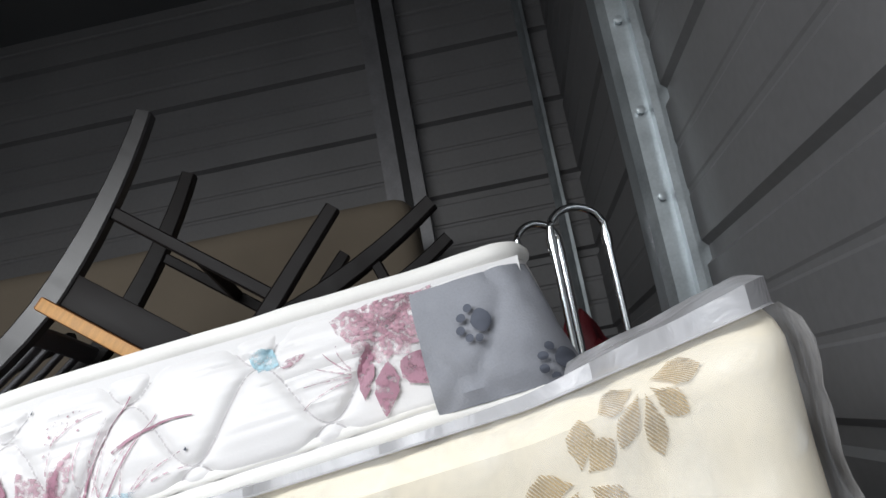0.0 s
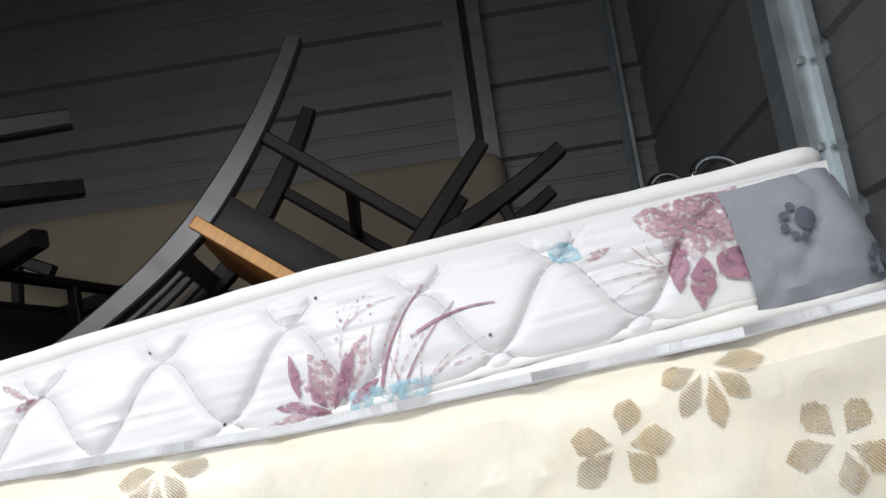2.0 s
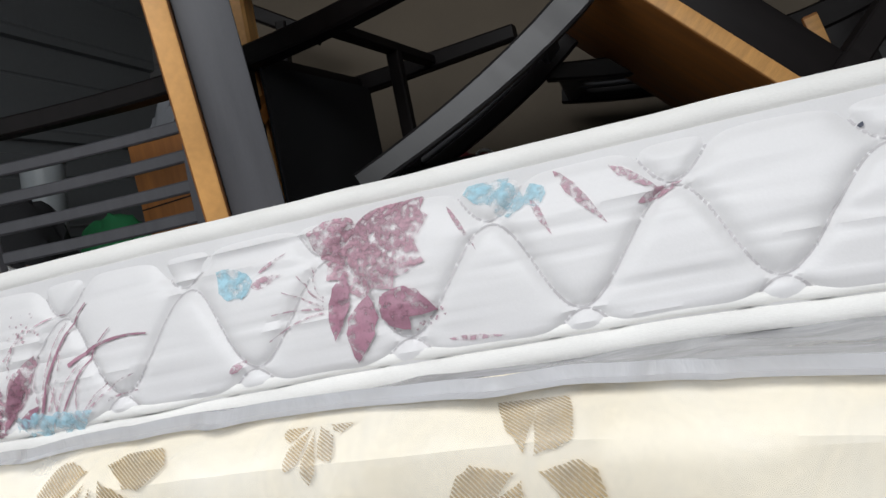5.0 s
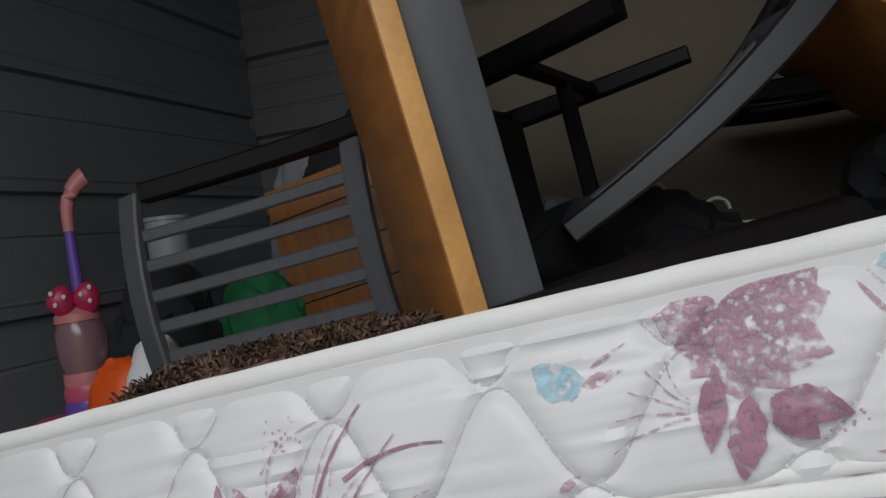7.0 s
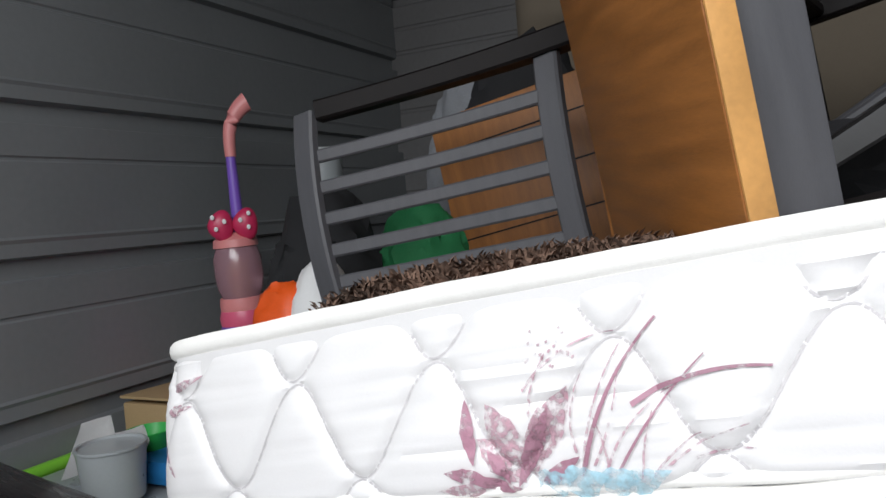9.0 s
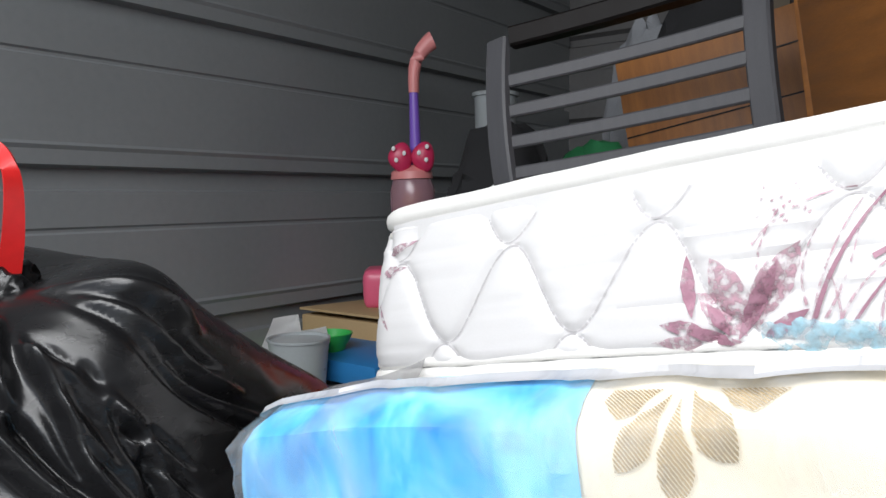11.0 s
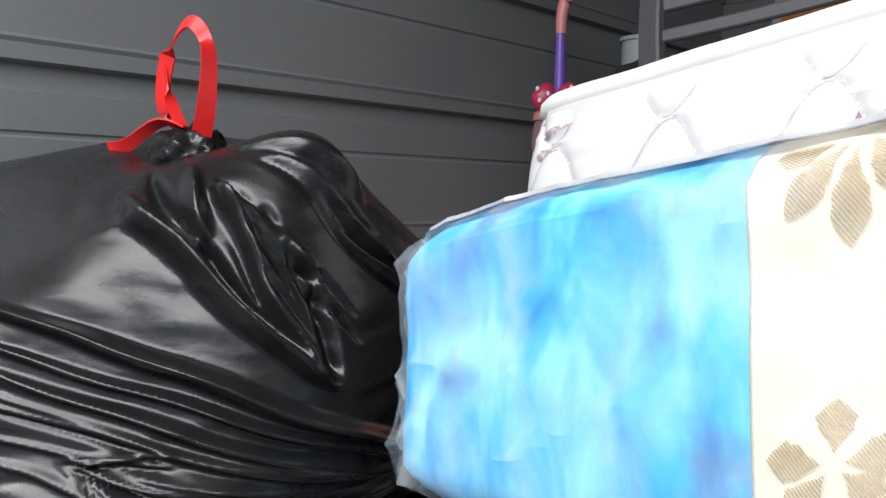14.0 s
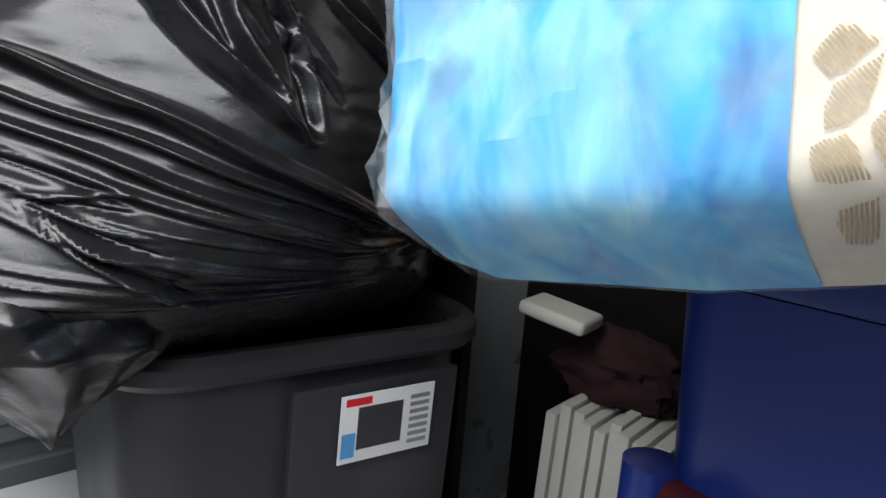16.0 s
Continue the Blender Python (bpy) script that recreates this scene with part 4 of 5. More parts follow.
_cf = thing("chair_frame", pose(-1.665, 2.02, 1.17), "dark wooden chair leg frame standing in the pile", "chair frame")
part("leg", sweep([(-0.12, 0.0, 0.665), (0.092, 0.026, 0.565)], lambda t: rect(0.046 - 0.012 * t, 0.036, 0.004)), M_ESP, _cf)
part("upright", sweep([(0.012, 0.0, 0.0), (0.0, 0.0, 0.61)], rect(0.026, 0.026, 0.003)), M_ESP, _cf)

sofa = thing("sofa", pose(-1.1, 2.55, 0), "beige upholstered sofa standing against the back wall, rounded back", "sofa")


def cushion(lo, hi, r, seed):
    bm = box(lo, hi, r, None, 5)
    bmesh.ops.subdivide_edges(bm, edges=[e for e in bm.edges if e.calc_length() > 0.25], cuts=5, use_grid_fill=True)
    for v in bm.verts:
        v.co += Vector((0, 0.012, 0.012)) * smooth_noise(v.co.x * 3, v.co.y * 3, v.co.z * 3 + seed)
    return bm


part("backrest", cushion((-0.86, -0.25, 0.95), (0.86, -0.02, 1.995), 0.09, 1), M_TAN, sofa)
part("seat", cushion((-0.86, -0.42, 0.40), (0.86, 0.30, 0.95), 0.07, 2), M_TAN, sofa)
part("base", box((-0.84, -0.40, 0.06), (0.84, 0.30, 0.40), 0.03), M_TAN, sofa)
for _x in (-0.78, 0.78):
    for _y in (-0.34, 0.24):
        part("foot", box((_x - 0.03, _y - 0.03, 0), (_x + 0.03, _y + 0.03, 0.06), 0.005), M_ESP, sofa)

# wooden board behind the spindle-back chair
board = thing("wooden_board", pose(-1.76, 1.76, 1.17, -6, -12, 4), "honey-brown wooden board leaning behind the chair", "board")
part("panel", box((-0.13, -0.012, 0.0), (0.24, 0.012, 0.36), 0.004), M_WOOD, board)
for _z in (0.095, 0.19, 0.285):
    part("plank_joint", box((-0.128, -0.0135, _z), (0.238, -0.0115, _z + 0.003)), M_ESP, board)

# chrome hoops of a folding walker beside the mattress end
walker = thing("walking_frame", pose(0.17, 1.62, 0), "chrome tube walking frame with two rounded hoops", "walking frame")


def hoop(x0, x1, y0, y1, top, r):
    pts = [(x0, y0, 0.0), (x0, y0, top - r * 2)]
    n = 14
    for i in range(n + 1):
        a = math.pi * i / n
        f = 0.5 - 0.5 * math.cos(a)
        pts.append((x0 + (x1 - x0) * f, y0 + (y1 - y0) * f, top - r + r * math.sin(a)))
    pts += [(x1, y1, top - r * 2), (x1, y1, 0.0)]
    return sweep(pts, circle(0.0085, 10))


part("tube", hoop(-0.055, 0.065, 0.0, 0.05, 1.672, 0.05), M_CHROME, walker)
part("tube", hoop(-0.125, -0.03, 0.10, 0.14, 1.675, 0.045), M_CHROME, walker)
part("collar", lathe([(0.0, 0), (0.0115, 0), (0.0115, 0.03), (0.0, 0.03)], 12, pose(0.065, 0.05, 1.58)), M_CHROME, walker)
part("collar", lathe([(0.0, 0), (0.0115, 0), (0.0115, 0.03), (0.0, 0.03)], 12, pose(-0.055, 0.0, 1.58)), M_CHROME, walker)
part("crossbar", sweep([(-0.055, 0, 0.9), (-0.125, 0.10, 0.9)], circle(0.007, 8)), M_CHROME, walker)

# red and yellow bag in the corner
_t = thing("shopping_bag", pose(0.17, 1.95, 0), "crumpled red and yellow bag in the dark corner", "bag")
part("sack", lump((0, 0, 0.72), (0.13, 0.11, 0.72), 4, 0.16, 4, 4, -0.715), M_REDC, _t)
part("patch", lump((0.03, -0.09, 1.22), (0.05, 0.03, 0.13), 9, 0.2, 4, 3), M_YEL, _t)

# dark clothes and oddments on the dresser
def heap(name, at, radii, seed, material, label, category, rough=0.3, freq=3.5):
    t = thing(name, pose(*at), label, category)
    part("cloth", lump((0, 0, radii[2] * 0.72), radii, seed, rough, freq, 4, -radii[2] * 0.70), material, t)
    if category in ("coat", "clothes", "jacket"):
        for k in (-1, 1):
            bend = sweep([(k * radii[0] * 0.3, -radii[1] * 0.5, radii[2] * 1.3), (k * radii[0] * 0.75, -radii[1] * 0.75, radii[2] * 0.9), (k * radii[0] * 0.85, -radii[1] * 0.7, radii[2] * 0.35), (k * radii[0] * 0.55, -radii[1] * 0.85, 0.03)], lambda q: circle(0.030 - 0.008 * q, 12))
            for v in bend.verts:
                v.co += Vector((1, 1, 0.5)) * 0.010 * smooth_noise(v.co.x * 22 + seed, v.co.y * 22, v.co.z * 22)
            part("sleeve", bend, material, t)
    return t


heap("coat", (-1.22, 1.70, 1.17), (0.22, 0.14, 0.12), 1, M_BLACKC, "crumpled black coat heaped on the dresser", "coat")
heap("coat", (-0.55, 1.80, 1.17), (0.26, 0.16, 0.16), 2, M_BLACKC, "black clothes heaped under the chairs", "clothes")
heap("bag", (-1.18, 1.92, 1.17), (0.11, 0.08, 0.13), 3, M_REDC, "dark red crumpled bag with hanger", "bag")
heap("cloth", (-1.34, 1.86, 1.17), (0.05, 0.05, 0.13), 5, M_GREYC, "blue-grey cloth bundle on the dresser", "cloth")
for _x, _y, _z, _r in ((-1.45, 1.83, 1.33, 10), (-1.02, 1.80, 1.31, -20), (-1.16, 1.84, 1.36, 40)):
    _h = thing("hanger", pose(_x, _y, _z, 0, _r, 0), "white plastic clothes hanger on the heap", "hanger")
    part("hook", sweep([(0.022 * math.cos(a * 0.4), 0, 0.03 + 0.022 * math.sin(a * 0.4)) for a in range(-1, 9)], circle(0.0035, 8)), M_WHITE, _h)
    part("arm", sweep([(-0.10, 0, -0.06), (-0.05, 0, -0.02), (0.0, 0, 0.0), (0.05, 0, -0.02), (0.10, 0, -0.06)], circle(0.004, 8)), M_WHITE, _h)
    part("bar", sweep([(-0.10, 0, -0.06), (0.10, 0, -0.06)], circle(0.0035, 8)), M_WHITE, _h)

# faux-fur throw lying on the mattress behind its edge
fur = thing("fur_throw", pose(-1.565, 1.11, 1.205, 0, -9, 0), "shaggy brown and black faux-fur throw on the mattress", "throw")
_bm = bmesh.new()
for i in range(6500):
    x, y = random.uniform(-0.20, 0.20), random.uniform(-0.07, 0.09)
    h = (0.046 - 0.05 * x) * (1 - (x / 0.25) ** 4) * (1 - (y / 0.16) ** 2)
    a, l = random.uniform(0, 6.28), random.uniform(0.008, 0.016)
    p = Vector((x, y, h * random.uniform(0.4, 1.0)))
    q = p + Vector((math.cos(a) * l, math.sin(a) * l, random.uniform(-0.004, 0.016)))
    w = Vector((-math.sin(a), math.cos(a), 0.3)) * 0.0016
    r = (p + q) / 2 + Vector((0, 0, 0.004))
    vs = [_bm.verts.new(c) for c in (p - w, p + w, r + w * 0.8, q, r - w * 0.8)]
    _bm.faces.new(vs)
part("shag", _bm, M_FUR, fur)["kind"] = "stuff"
part("backing", lump((0, 0.01, 0.012), (0.205, 0.085, 0.032), 3, 0.3, 9, 4, -0.012), M_FUR, fur)

# ---- things by the left wall ----
carton = thing("cardboard_box", pose(-2.42, 1.78, 0), "tall brown cardboard box with folded flaps", "box")
part("body", box((-0.24, -0.26, 0), (0.24, 0.26, 0.93), 0.004), M_CARD, carton)
part("flap", box((-0.24, -0.30, 0.932), (0.24, 0.0, 0.938), 0.001, pose(0, 0, 0, -2, 0, 0)), M_CARD, carton)
part("flap", box((-0.24, 0.004, 0.932), (0.24, 0.26, 0.938), 0.001), M_CARD, carton)

toy = thing("toy_vacuum", pose(-2.482, 1.75, 0.943, 0, -2, 40) @ Matrix.Diagonal((0.78, 0.78, 1, 1)), "pink and purple toy upright vacuum cleaner with spotted bow", "toy")
part("foot", box((-0.17, -0.10, 0.0), (0.075, 0.07, 0.098), 0.03, None, 4), M_PINK, toy, "pink cleaner head")
part("trim", lathe([(0.0, 0.095), (0.075, 0.095), (0.078, 0.112), (0.07, 0.132), (0.0, 0.132)], 28), M_PURPLE, toy, "purple ring")
part("base", lathe([(0.0, 0.13), (0.072, 0.13), (0.074, 0.148), (0.068, 0.165), (0.0, 0.165)], 28), M_PINK, toy)
part("band", lathe([(0.0, 0.163), (0.067, 0.163), (0.069, 0.178), (0.066, 0.195), (0.0, 0.195)], 28), M_PEACH, toy)
part("dust_cup", lathe([(0.058, 0.195), (0.068, 0.215), (0.074, 0.25), (0.072, 0.29), (0.062, 0.315), (0.0, 0.318)], 28), M_CLEARPINK, toy, "clear pink dust cup")
part("filler", lathe([(0.0, 0.20), (0.020, 0.20), (0.026, 0.24), (0.020, 0.28), (0.0, 0.29)], 16), M_YEL, toy)
part("collar", lathe([(0.0, 0.316), (0.068, 0.316), (0.066, 0.334), (0.040, 0.350), (0.0, 0.352)], 28), M_PEACH, toy)
_bow = bmesh.new()
for sx in (-1, 1):
    b2 = bmesh.new()
    bmesh.ops.create_icosphere(b2, subdivisions=3, radius=1.0)
    for v in b2.verts:
        v.co = Vector((sx * (0.036 + v.co.x * 0.038), -0.045 + v.co.y * 0.022, 0.368 + v.co.z * (0.026 + 0.022 * abs(0.5 + sx * v.co.x * 0.5))))
    me_ = bpy.data.meshes.new("tmp")
    b2.to_mesh(me_)
    b2.free()
    _bow.from_mesh(me_)
    bpy.data.meshes.remove(me_)
part("bow", _bow, M_MAG, toy, "crimson bow with white spots")
for _x, _z in ((-0.055, 0.39), (-0.048, 0.362), (-0.022, 0.378), (0.024, 0.378), (0.05, 0.392), (0.046, 0.360)):
    part("spot", lathe([(0.0, 0.006), (0.006, 0.003), (0.006, 0.0)], 10, pose(_x, -0.068, _z, 90, 0, 0)), M_WHITE, toy)
part("handle_tube", sweep([(0.015, 0, 0.35), (0.018, 0, 0.55)], lambda t: circle(0.020 - 0.006 * t, 14)), M_PURPLE, toy, "purple handle tube")
part("grip", sweep([(0.018, 0, 0.53), (0.019, 0, 0.560), (0.022, 0, 0.585), (0.029, 0, 0.606), (0.040, 0, 0.624), (0.054, 0, 0.638), (0.070, 0, 0.650), (0.085, 0, 0.658)], lambda t: circle(0.017 + 0.007 * t, 14)), M_PEACH, toy, "salmon grip")

heap("jacket", (-2.17, 1.66, 0.955), (0.135, 0.08, 0.225), 7, M_BLACKC, "black jacket heaped between box and chair", "jacket")
heap("cloth", (-1.985, 1.74, 1.10), (0.095, 0.07, 0.125), 8, M_GREEN, "green folded cloth behind the chair", "cloth")
heap("jacket", (-1.80, 1.98, 1.17), (0.16, 0.10, 0.28), 11, M_BLACKC, "black jacket behind the spindle-back chair", "jacket")
heap("cloth", (-1.98, 2.02, 1.17), (0.10, 0.08, 0.26), 13, M_GREYC, "grey cloth behind the spindle-back chair", "cloth")
heap("carrier_bag", (-2.17, 1.50, 0.93), (0.080, 0.05, 0.150), 15, M_ORANGE, "bright orange carrier bag", "bag", 0.18, 2.5)
heap("carrier_bag", (-2.075, 1.50, 0.95), (0.080, 0.045, 0.160), 17, M_PAPER, "white carrier bag beside the orange one", "bag", 0.2, 2.5)
_b = thing("cardboard_box", pose(-2.1, 1.68, 0), "plain cardboard box under the bags", "box")
part("body", box((-0.07, -0.24, 0), (0.22, 0.20, 0.95), 0.004), M_CARD, _b)
_t = thing("tub", pose(-2.42, 2.02, 1.05), "grey plastic tub standing behind the chair", "tub")
part("shell", lathe([(0.0, 0.0), (0.045, 0.0), (0.058, 0.435), (0.064, 0.436), (0.064, 0.446), (0.053, 0.446), (0.041, 0.01)], 24), M_TUB, _t)
_b = thing("cardboard_box", pose(-2.34, 2.20, 0), "brown cardboard box against the back", "box")
part("body", box((-0.2, -0.14, 0), (0.12, 0.2, 1.05), 0.004), M_CARD, _b)

tub = thing("storage_tub", pose(-2.45, 1.28, 0), "milky plastic storage tub with lime rim and blue lid, full", "storage tub")
_bm = bmesh.new()
add_box(_bm, (-0.22, -0.19, 0.0), (0.22, 0.19, 0.84), 0.03)
part("shell", _bm, M_TUB, tub)
part("rim", sweep([(0.235 * sx, 0.205 * sy, 0.84) for sx, sy in ((-1, -1), (1, -1), (1, 1), (-1, 1))], rect(0.03, 0.024), closed=True), M_LIME, tub, "lime green rim")
part("lid", box((-0.10, 0.02, 0.85), (0.23, 0.22, 0.90), 0.02), M_BLUELID, tub, "bright blue lid")
_gb = thing("plastic_bowl", pose(-2.40, 1.36, 0.90), "small green plastic bowl on the blue lid", "bowl")
part("shell", lathe([(0.0, 0.0), (0.030, 0.0), (0.048, 0.035), (0.045, 0.036), (0.027, 0.006), (0.0, 0.006)], 20), M_GREENP, _gb)
_p = thing("paper_sheet", pose(-2.44, 1.26, 0.85, 0, 24, 35), "crumpled white paper sticking out of the tub", "paper")
_bm = bmesh.new()
_g = [[_bm.verts.new((-0.06 + 0.02 * i, 0.018 * (1 - abs(2 * ((i * 0.29) % 1.0) - 1)) + 0.010 * smooth_noise(i * 0.8, j * 0.9, 2.0), 0.022 * j + 0.012 * (i % 3))) for j in range(6)] for i in range(7)]
for _a, _b in zip(_g, _g[1:]):
    for j in range(5):
        _bm.faces.new((_a[j], _b[j], _b[j + 1], _a[j + 1]))
bmesh.ops.solidify(_bm, geom=_bm.faces[:], thickness=0.0012)
part("sheet", _bm, M_PAPER, _p)
_c = thing("plastic_cup", pose(-2.36, 1.24, 0.855), "round clear plastic cup lying in the tub", "cup")
part("rim", lathe([(0.0555, 0.089), (0.0600, 0.089), (0.0600, 0.094), (0.0555, 0.094), (0.0555, 0.089)], 20), M_TUB, _c, "rolled cup rim")
part("wall", lathe([(0.0, 0.0), (0.050, 0.0), (0.058, 0.09), (0.055, 0.09), (0.046, 0.006)], 20), M_TUB, _c)

# ---- black bag, bin and the things under the mattress ----
BAGC, KNOT = Vector((-2.235, 0.66, 0.895)), Vector((-2.112, 0.622, 1.100))
bag = thing("bin_bag", pose(*BAGC), "shiny black bin bag tied with red drawstring, stuffed full", "bin bag")


EF, ER = np.array((0.92, -0.39, 0.0)), np.array((0.39, 0.92, 0.0))
FACETS = [(np.array((0, 0, 1.0)), 1.0), (np.array((0, 0, -1.0)), 0.95), (np.array((0.82, -0.45, 0.33)), 0.93), (np.array((0.78, -0.60, 0.16)), 0.86), (np.array((0.93, 0.34, 0.14)), 0.90)]
for _k in range(12):
    _a, _z = 2.4 * _k, -0.75 + 1.5 * (_k + 0.5) / 12
    _r = math.sqrt(1 - _z * _z)
    FACETS.append((np.array((_r * math.cos(_a), _r * math.sin(_a), _z)), 0.86 + 0.16 * random.random()))

# folds on the face: from (a, z) to (a, z), half-width, height; a runs along the bag's face, z up it
FOLDS = [(-0.19, 0.77, 0.36, 0.02, 0.050, 0.030), (-0.12, 0.82, 0.30, 0.12, 0.026, -0.018), (0.02, 0.80, 0.02, 0.52, 0.035, 0.016), (-0.13, 0.82, 0.02, 0.52, 0.022, -0.012), (0.06, 0.76, 0.34, 0.06, 0.030, 0.016),
         (0.06, 0.72, 0.32, 0.50, 0.040, 0.020), (0.32, 0.45, 0.38, 0.05, 0.040, -0.018), (-0.60, 0.52, 0.70, -0.34, 0.042, 0.024), (-0.60, 0.34, 0.72, -0.38, 0.020, 0.013), (-0.55, 0.20, 0.72, -0.46, 0.030, 0.012)]
for _k in range(11):
    _z = 0.30 - 0.078 * _k + random.uniform(-0.02, 0.02)
    _s = random.uniform(0.0, 0.45)
    FOLDS.append((-0.75 + _s, _z + 0.02, random.uniform(0.45, 0.74), -0.42 - 0.012 * _k + 0.2 * (_z + 0.2), random.uniform(0.009, 0.022), random.choice((-1, 1, 1)) * random.uniform(0.003, 0.008)))
for _k in range(9):
    _u = random.uniform(0.0, 1.0)
    _a0, _z0 = 0.08 + 0.30 * _u + random.uniform(-0.05, 0.05), 0.76 - 0.30 * _u
    FOLDS.append((_a0, _z0, _a0 + random.uniform(0.10, 0.24), _z0 - random.uniform(0.15, 0.5), random.uniform(0.012, 0.026), random.choice((-1, 1)) * random.uniform(0.006, 0.013)))
for _k in range(7):
    _z0 = -0.02 - 0.05 * _k
    FOLDS.append((-0.30, -0.18, -0.02 + 0.03 * _k, _z0 - 0.12 - 0.02 * _k, 0.016, 0.009 * (-1) ** _k))
for _k in range(6):
    FOLDS.append((0.10, 0.86, 0.45 + 0.08 * _k, 0.72 - 0.10 * _k, 0.022, 0.013 * (-1) ** _k))


def bag_points(d):
    """The stuffed bag: taut flat panels, sharp folds that run from the knot and across the face to the pinched flank."""
    s = sum((np.maximum(0.0, d @ n) / r) ** 14 for n, r in FACETS)
    p = d * np.array((0.40, 0.39, 0.265)) * (s ** (-1 / 14))[:, None]
    left = np.maximum(0.0, -0.4 * d[:, 0] - 0.9 * d[:, 1])
    far = np.maximum(0.0, 0.4 * d[:, 0] + 0.9 * d[:, 1])
    p[:, 2] = np.where(p[:, 2] > 0, p[:, 2] * (1 - 0.42 * left - 0.26 * far), p[:, 2])
    full = 1 + 0.42 * np.clip(-d[:, 2] - 0.15, 0, 1) ** 1.3
    p[:, :2] *= full[:, None]
    a, z, f = d @ ER, d[:, 2], d @ EF
    face = np.clip(f * 2.2 + 0.5, 0.0, 1.0)
    wob = 0.020 * np.sin(7 * a + 4 * z) + 0.008 * np.sin(13 * z - 9 * a + 1.0)
    push = np.zeros(len(d))
    for a0, z0, a1, z1, w, h in FOLDS:
        la, lz = a1 - a0, z1 - z0
        n = math.hypot(la, lz)
        t = ((a - a0) * la + (z - z0) * lz) / (n * n)
        off = np.abs(((a - a0) * lz - (z - z0) * la) / n + wob * 0.6)
        taper = np.clip(t / 0.12, 0, 1) * np.clip((1 - t) / 0.18, 0, 1)
        wide = w * (0.55 + 0.45 * np.sin(math.pi * np.clip(t, 0, 1)))
        push += h * taper * np.maximum(0.0, 1 - off / wide) ** 1.1
    # the hump beside the knot, and the dent of the pinched flank
    push += 0.030 * np.exp(-(((a - 0.28) / 0.12) ** 2 + ((z - 0.84) / 0.14) ** 2)) - 0.030 * np.exp(-(((a - 0.72) / 0.16) ** 2 + ((z + 0.40) / 0.2) ** 2))
    p += d * (push * face)[:, None]
    neck = np.array(KNOT - BAGC)
    knot_dir = np.array((0.30, -0.18, 0.93)) / math.sqrt(0.09 + 0.0324 + 0.8649)
    s = np.linalg.norm(d - knot_dir, axis=1)
    g = np.where(s < 0.50, np.maximum(0.0, 1 - s / 0.50) ** 1.8, 0.0)[:, None]
    p = p * (1 - g) + g * (neck + np.stack((d[:, 0] - 0.30, d[:, 1] + 0.18, 0 * s), 1) * 0.10)
    p[:, 2] = np.where(p[:, 2] < -0.235, -0.235 + (p[:, 2] + 0.235) * 0.3, p[:, 2])
    return p


_bm = bmesh.new()
bmesh.ops.create_icosphere(_bm, subdivisions=8, radius=1.0)
_sack = part("sack", _bm, M_BLACKBAG, bag)
_co = np.zeros(len(_sack.data.vertices) * 3)
_sack.data.vertices.foreach_get("co", _co)
_co = _co.reshape(-1, 3)
_co = bag_points(_co / np.linalg.norm(_co, axis=1)[:, None])
_ed = np.zeros(len(_sack.data.edges) * 2, dtype=np.int64)
_sack.data.edges.foreach_get("vertices", _ed)
_ed = _ed.reshape(-1, 2)
_deg = np.bincount(_ed.ravel(), minlength=len(_co))[:, None]
for _k in range(1):
    _sum = np.zeros_like(_co)
    np.add.at(_sum, _ed[:, 0], _co[_ed[:, 1]])
    np.add.at(_sum, _ed[:, 1], _co[_ed[:, 0]])
    _co = 0.5 * _co + 0.5 * _sum / _deg
_sack.data.vertices.foreach_set("co", _co.ravel())
_sack.data.update()
_sack.data.set_sharp_from_angle(angle=radians(180))
_kl = lump(KNOT - BAGC + Vector((0, 0, 0.012)), (0.042, 0.036, 0.034), 6, 0.55, 4.5, 4)
part("knot", _kl, M_BLACKBAG, bag, "gathered black knot").data.set_sharp_from_angle(angle=radians(180))


def ribbon(points, width, turn):
    def ring(t):
        a = turn * t
        ca, sa = math.cos(a), math.sin(a)
        w, h = width * (1 - 0.35 * math.sin(math.pi * t)), 0.0012
        return [(x * ca - y * sa, x * sa + y * ca) for x, y in ((w, -h), (w, h), (-w, h), (-w, -h))]
    fine = []
    pts = [Vector(p) for p in points]
    for i in range(len(pts) - 1):
        p0, p1, p2, p3 = pts[max(0, i - 1)], pts[i], pts[i + 1], pts[min(len(pts) - 1, i + 2)]
        for k in range(6):
            t = k / 6
            fine.append(0.5 * ((2 * p1) + (p2 - p0) * t + (2 * p0 - 5 * p1 + 4 * p2 - p3) * t * t + (3 * p1 - p0 - 3 * p2 + p3) * t ** 3))
    fine.append(pts[-1])
    return sweep(fine, ring)


K0 = KNOT - BAGC
part("drawstring", ribbon([K0 + Vector(o) for o in ((0.0, 0.0, 0.02), (-0.03, -0.02, 0.07), (-0.02, -0.02, 0.13), (0.01, -0.01, 0.165), (0.035, 0.0, 0.14), (0.035, 0.0, 0.08), (0.012, 0.0, 0.02))], 0.012, 2.2), M_RED, bag, "red plastic drawstring loop")
part("drawstring", ribbon([K0 + Vector(o) for o in ((0.01, -0.01, 0.05), (-0.02, -0.03, 0.055), (-0.06, -0.05, 0.03), (-0.09, -0.06, 0.022))], 0.011, 1.4), M_RED, bag, "loose red drawstring end")
part("drawstring", ribbon([K0 + Vector(o) for o in ((-0.035, -0.02, 0.135), (-0.022, -0.02, 0.09), (0.0, -0.012, 0.045), (0.012, -0.01, 0.0))], 0.010, 1.0), M_RED, bag, "red drawstring tail")
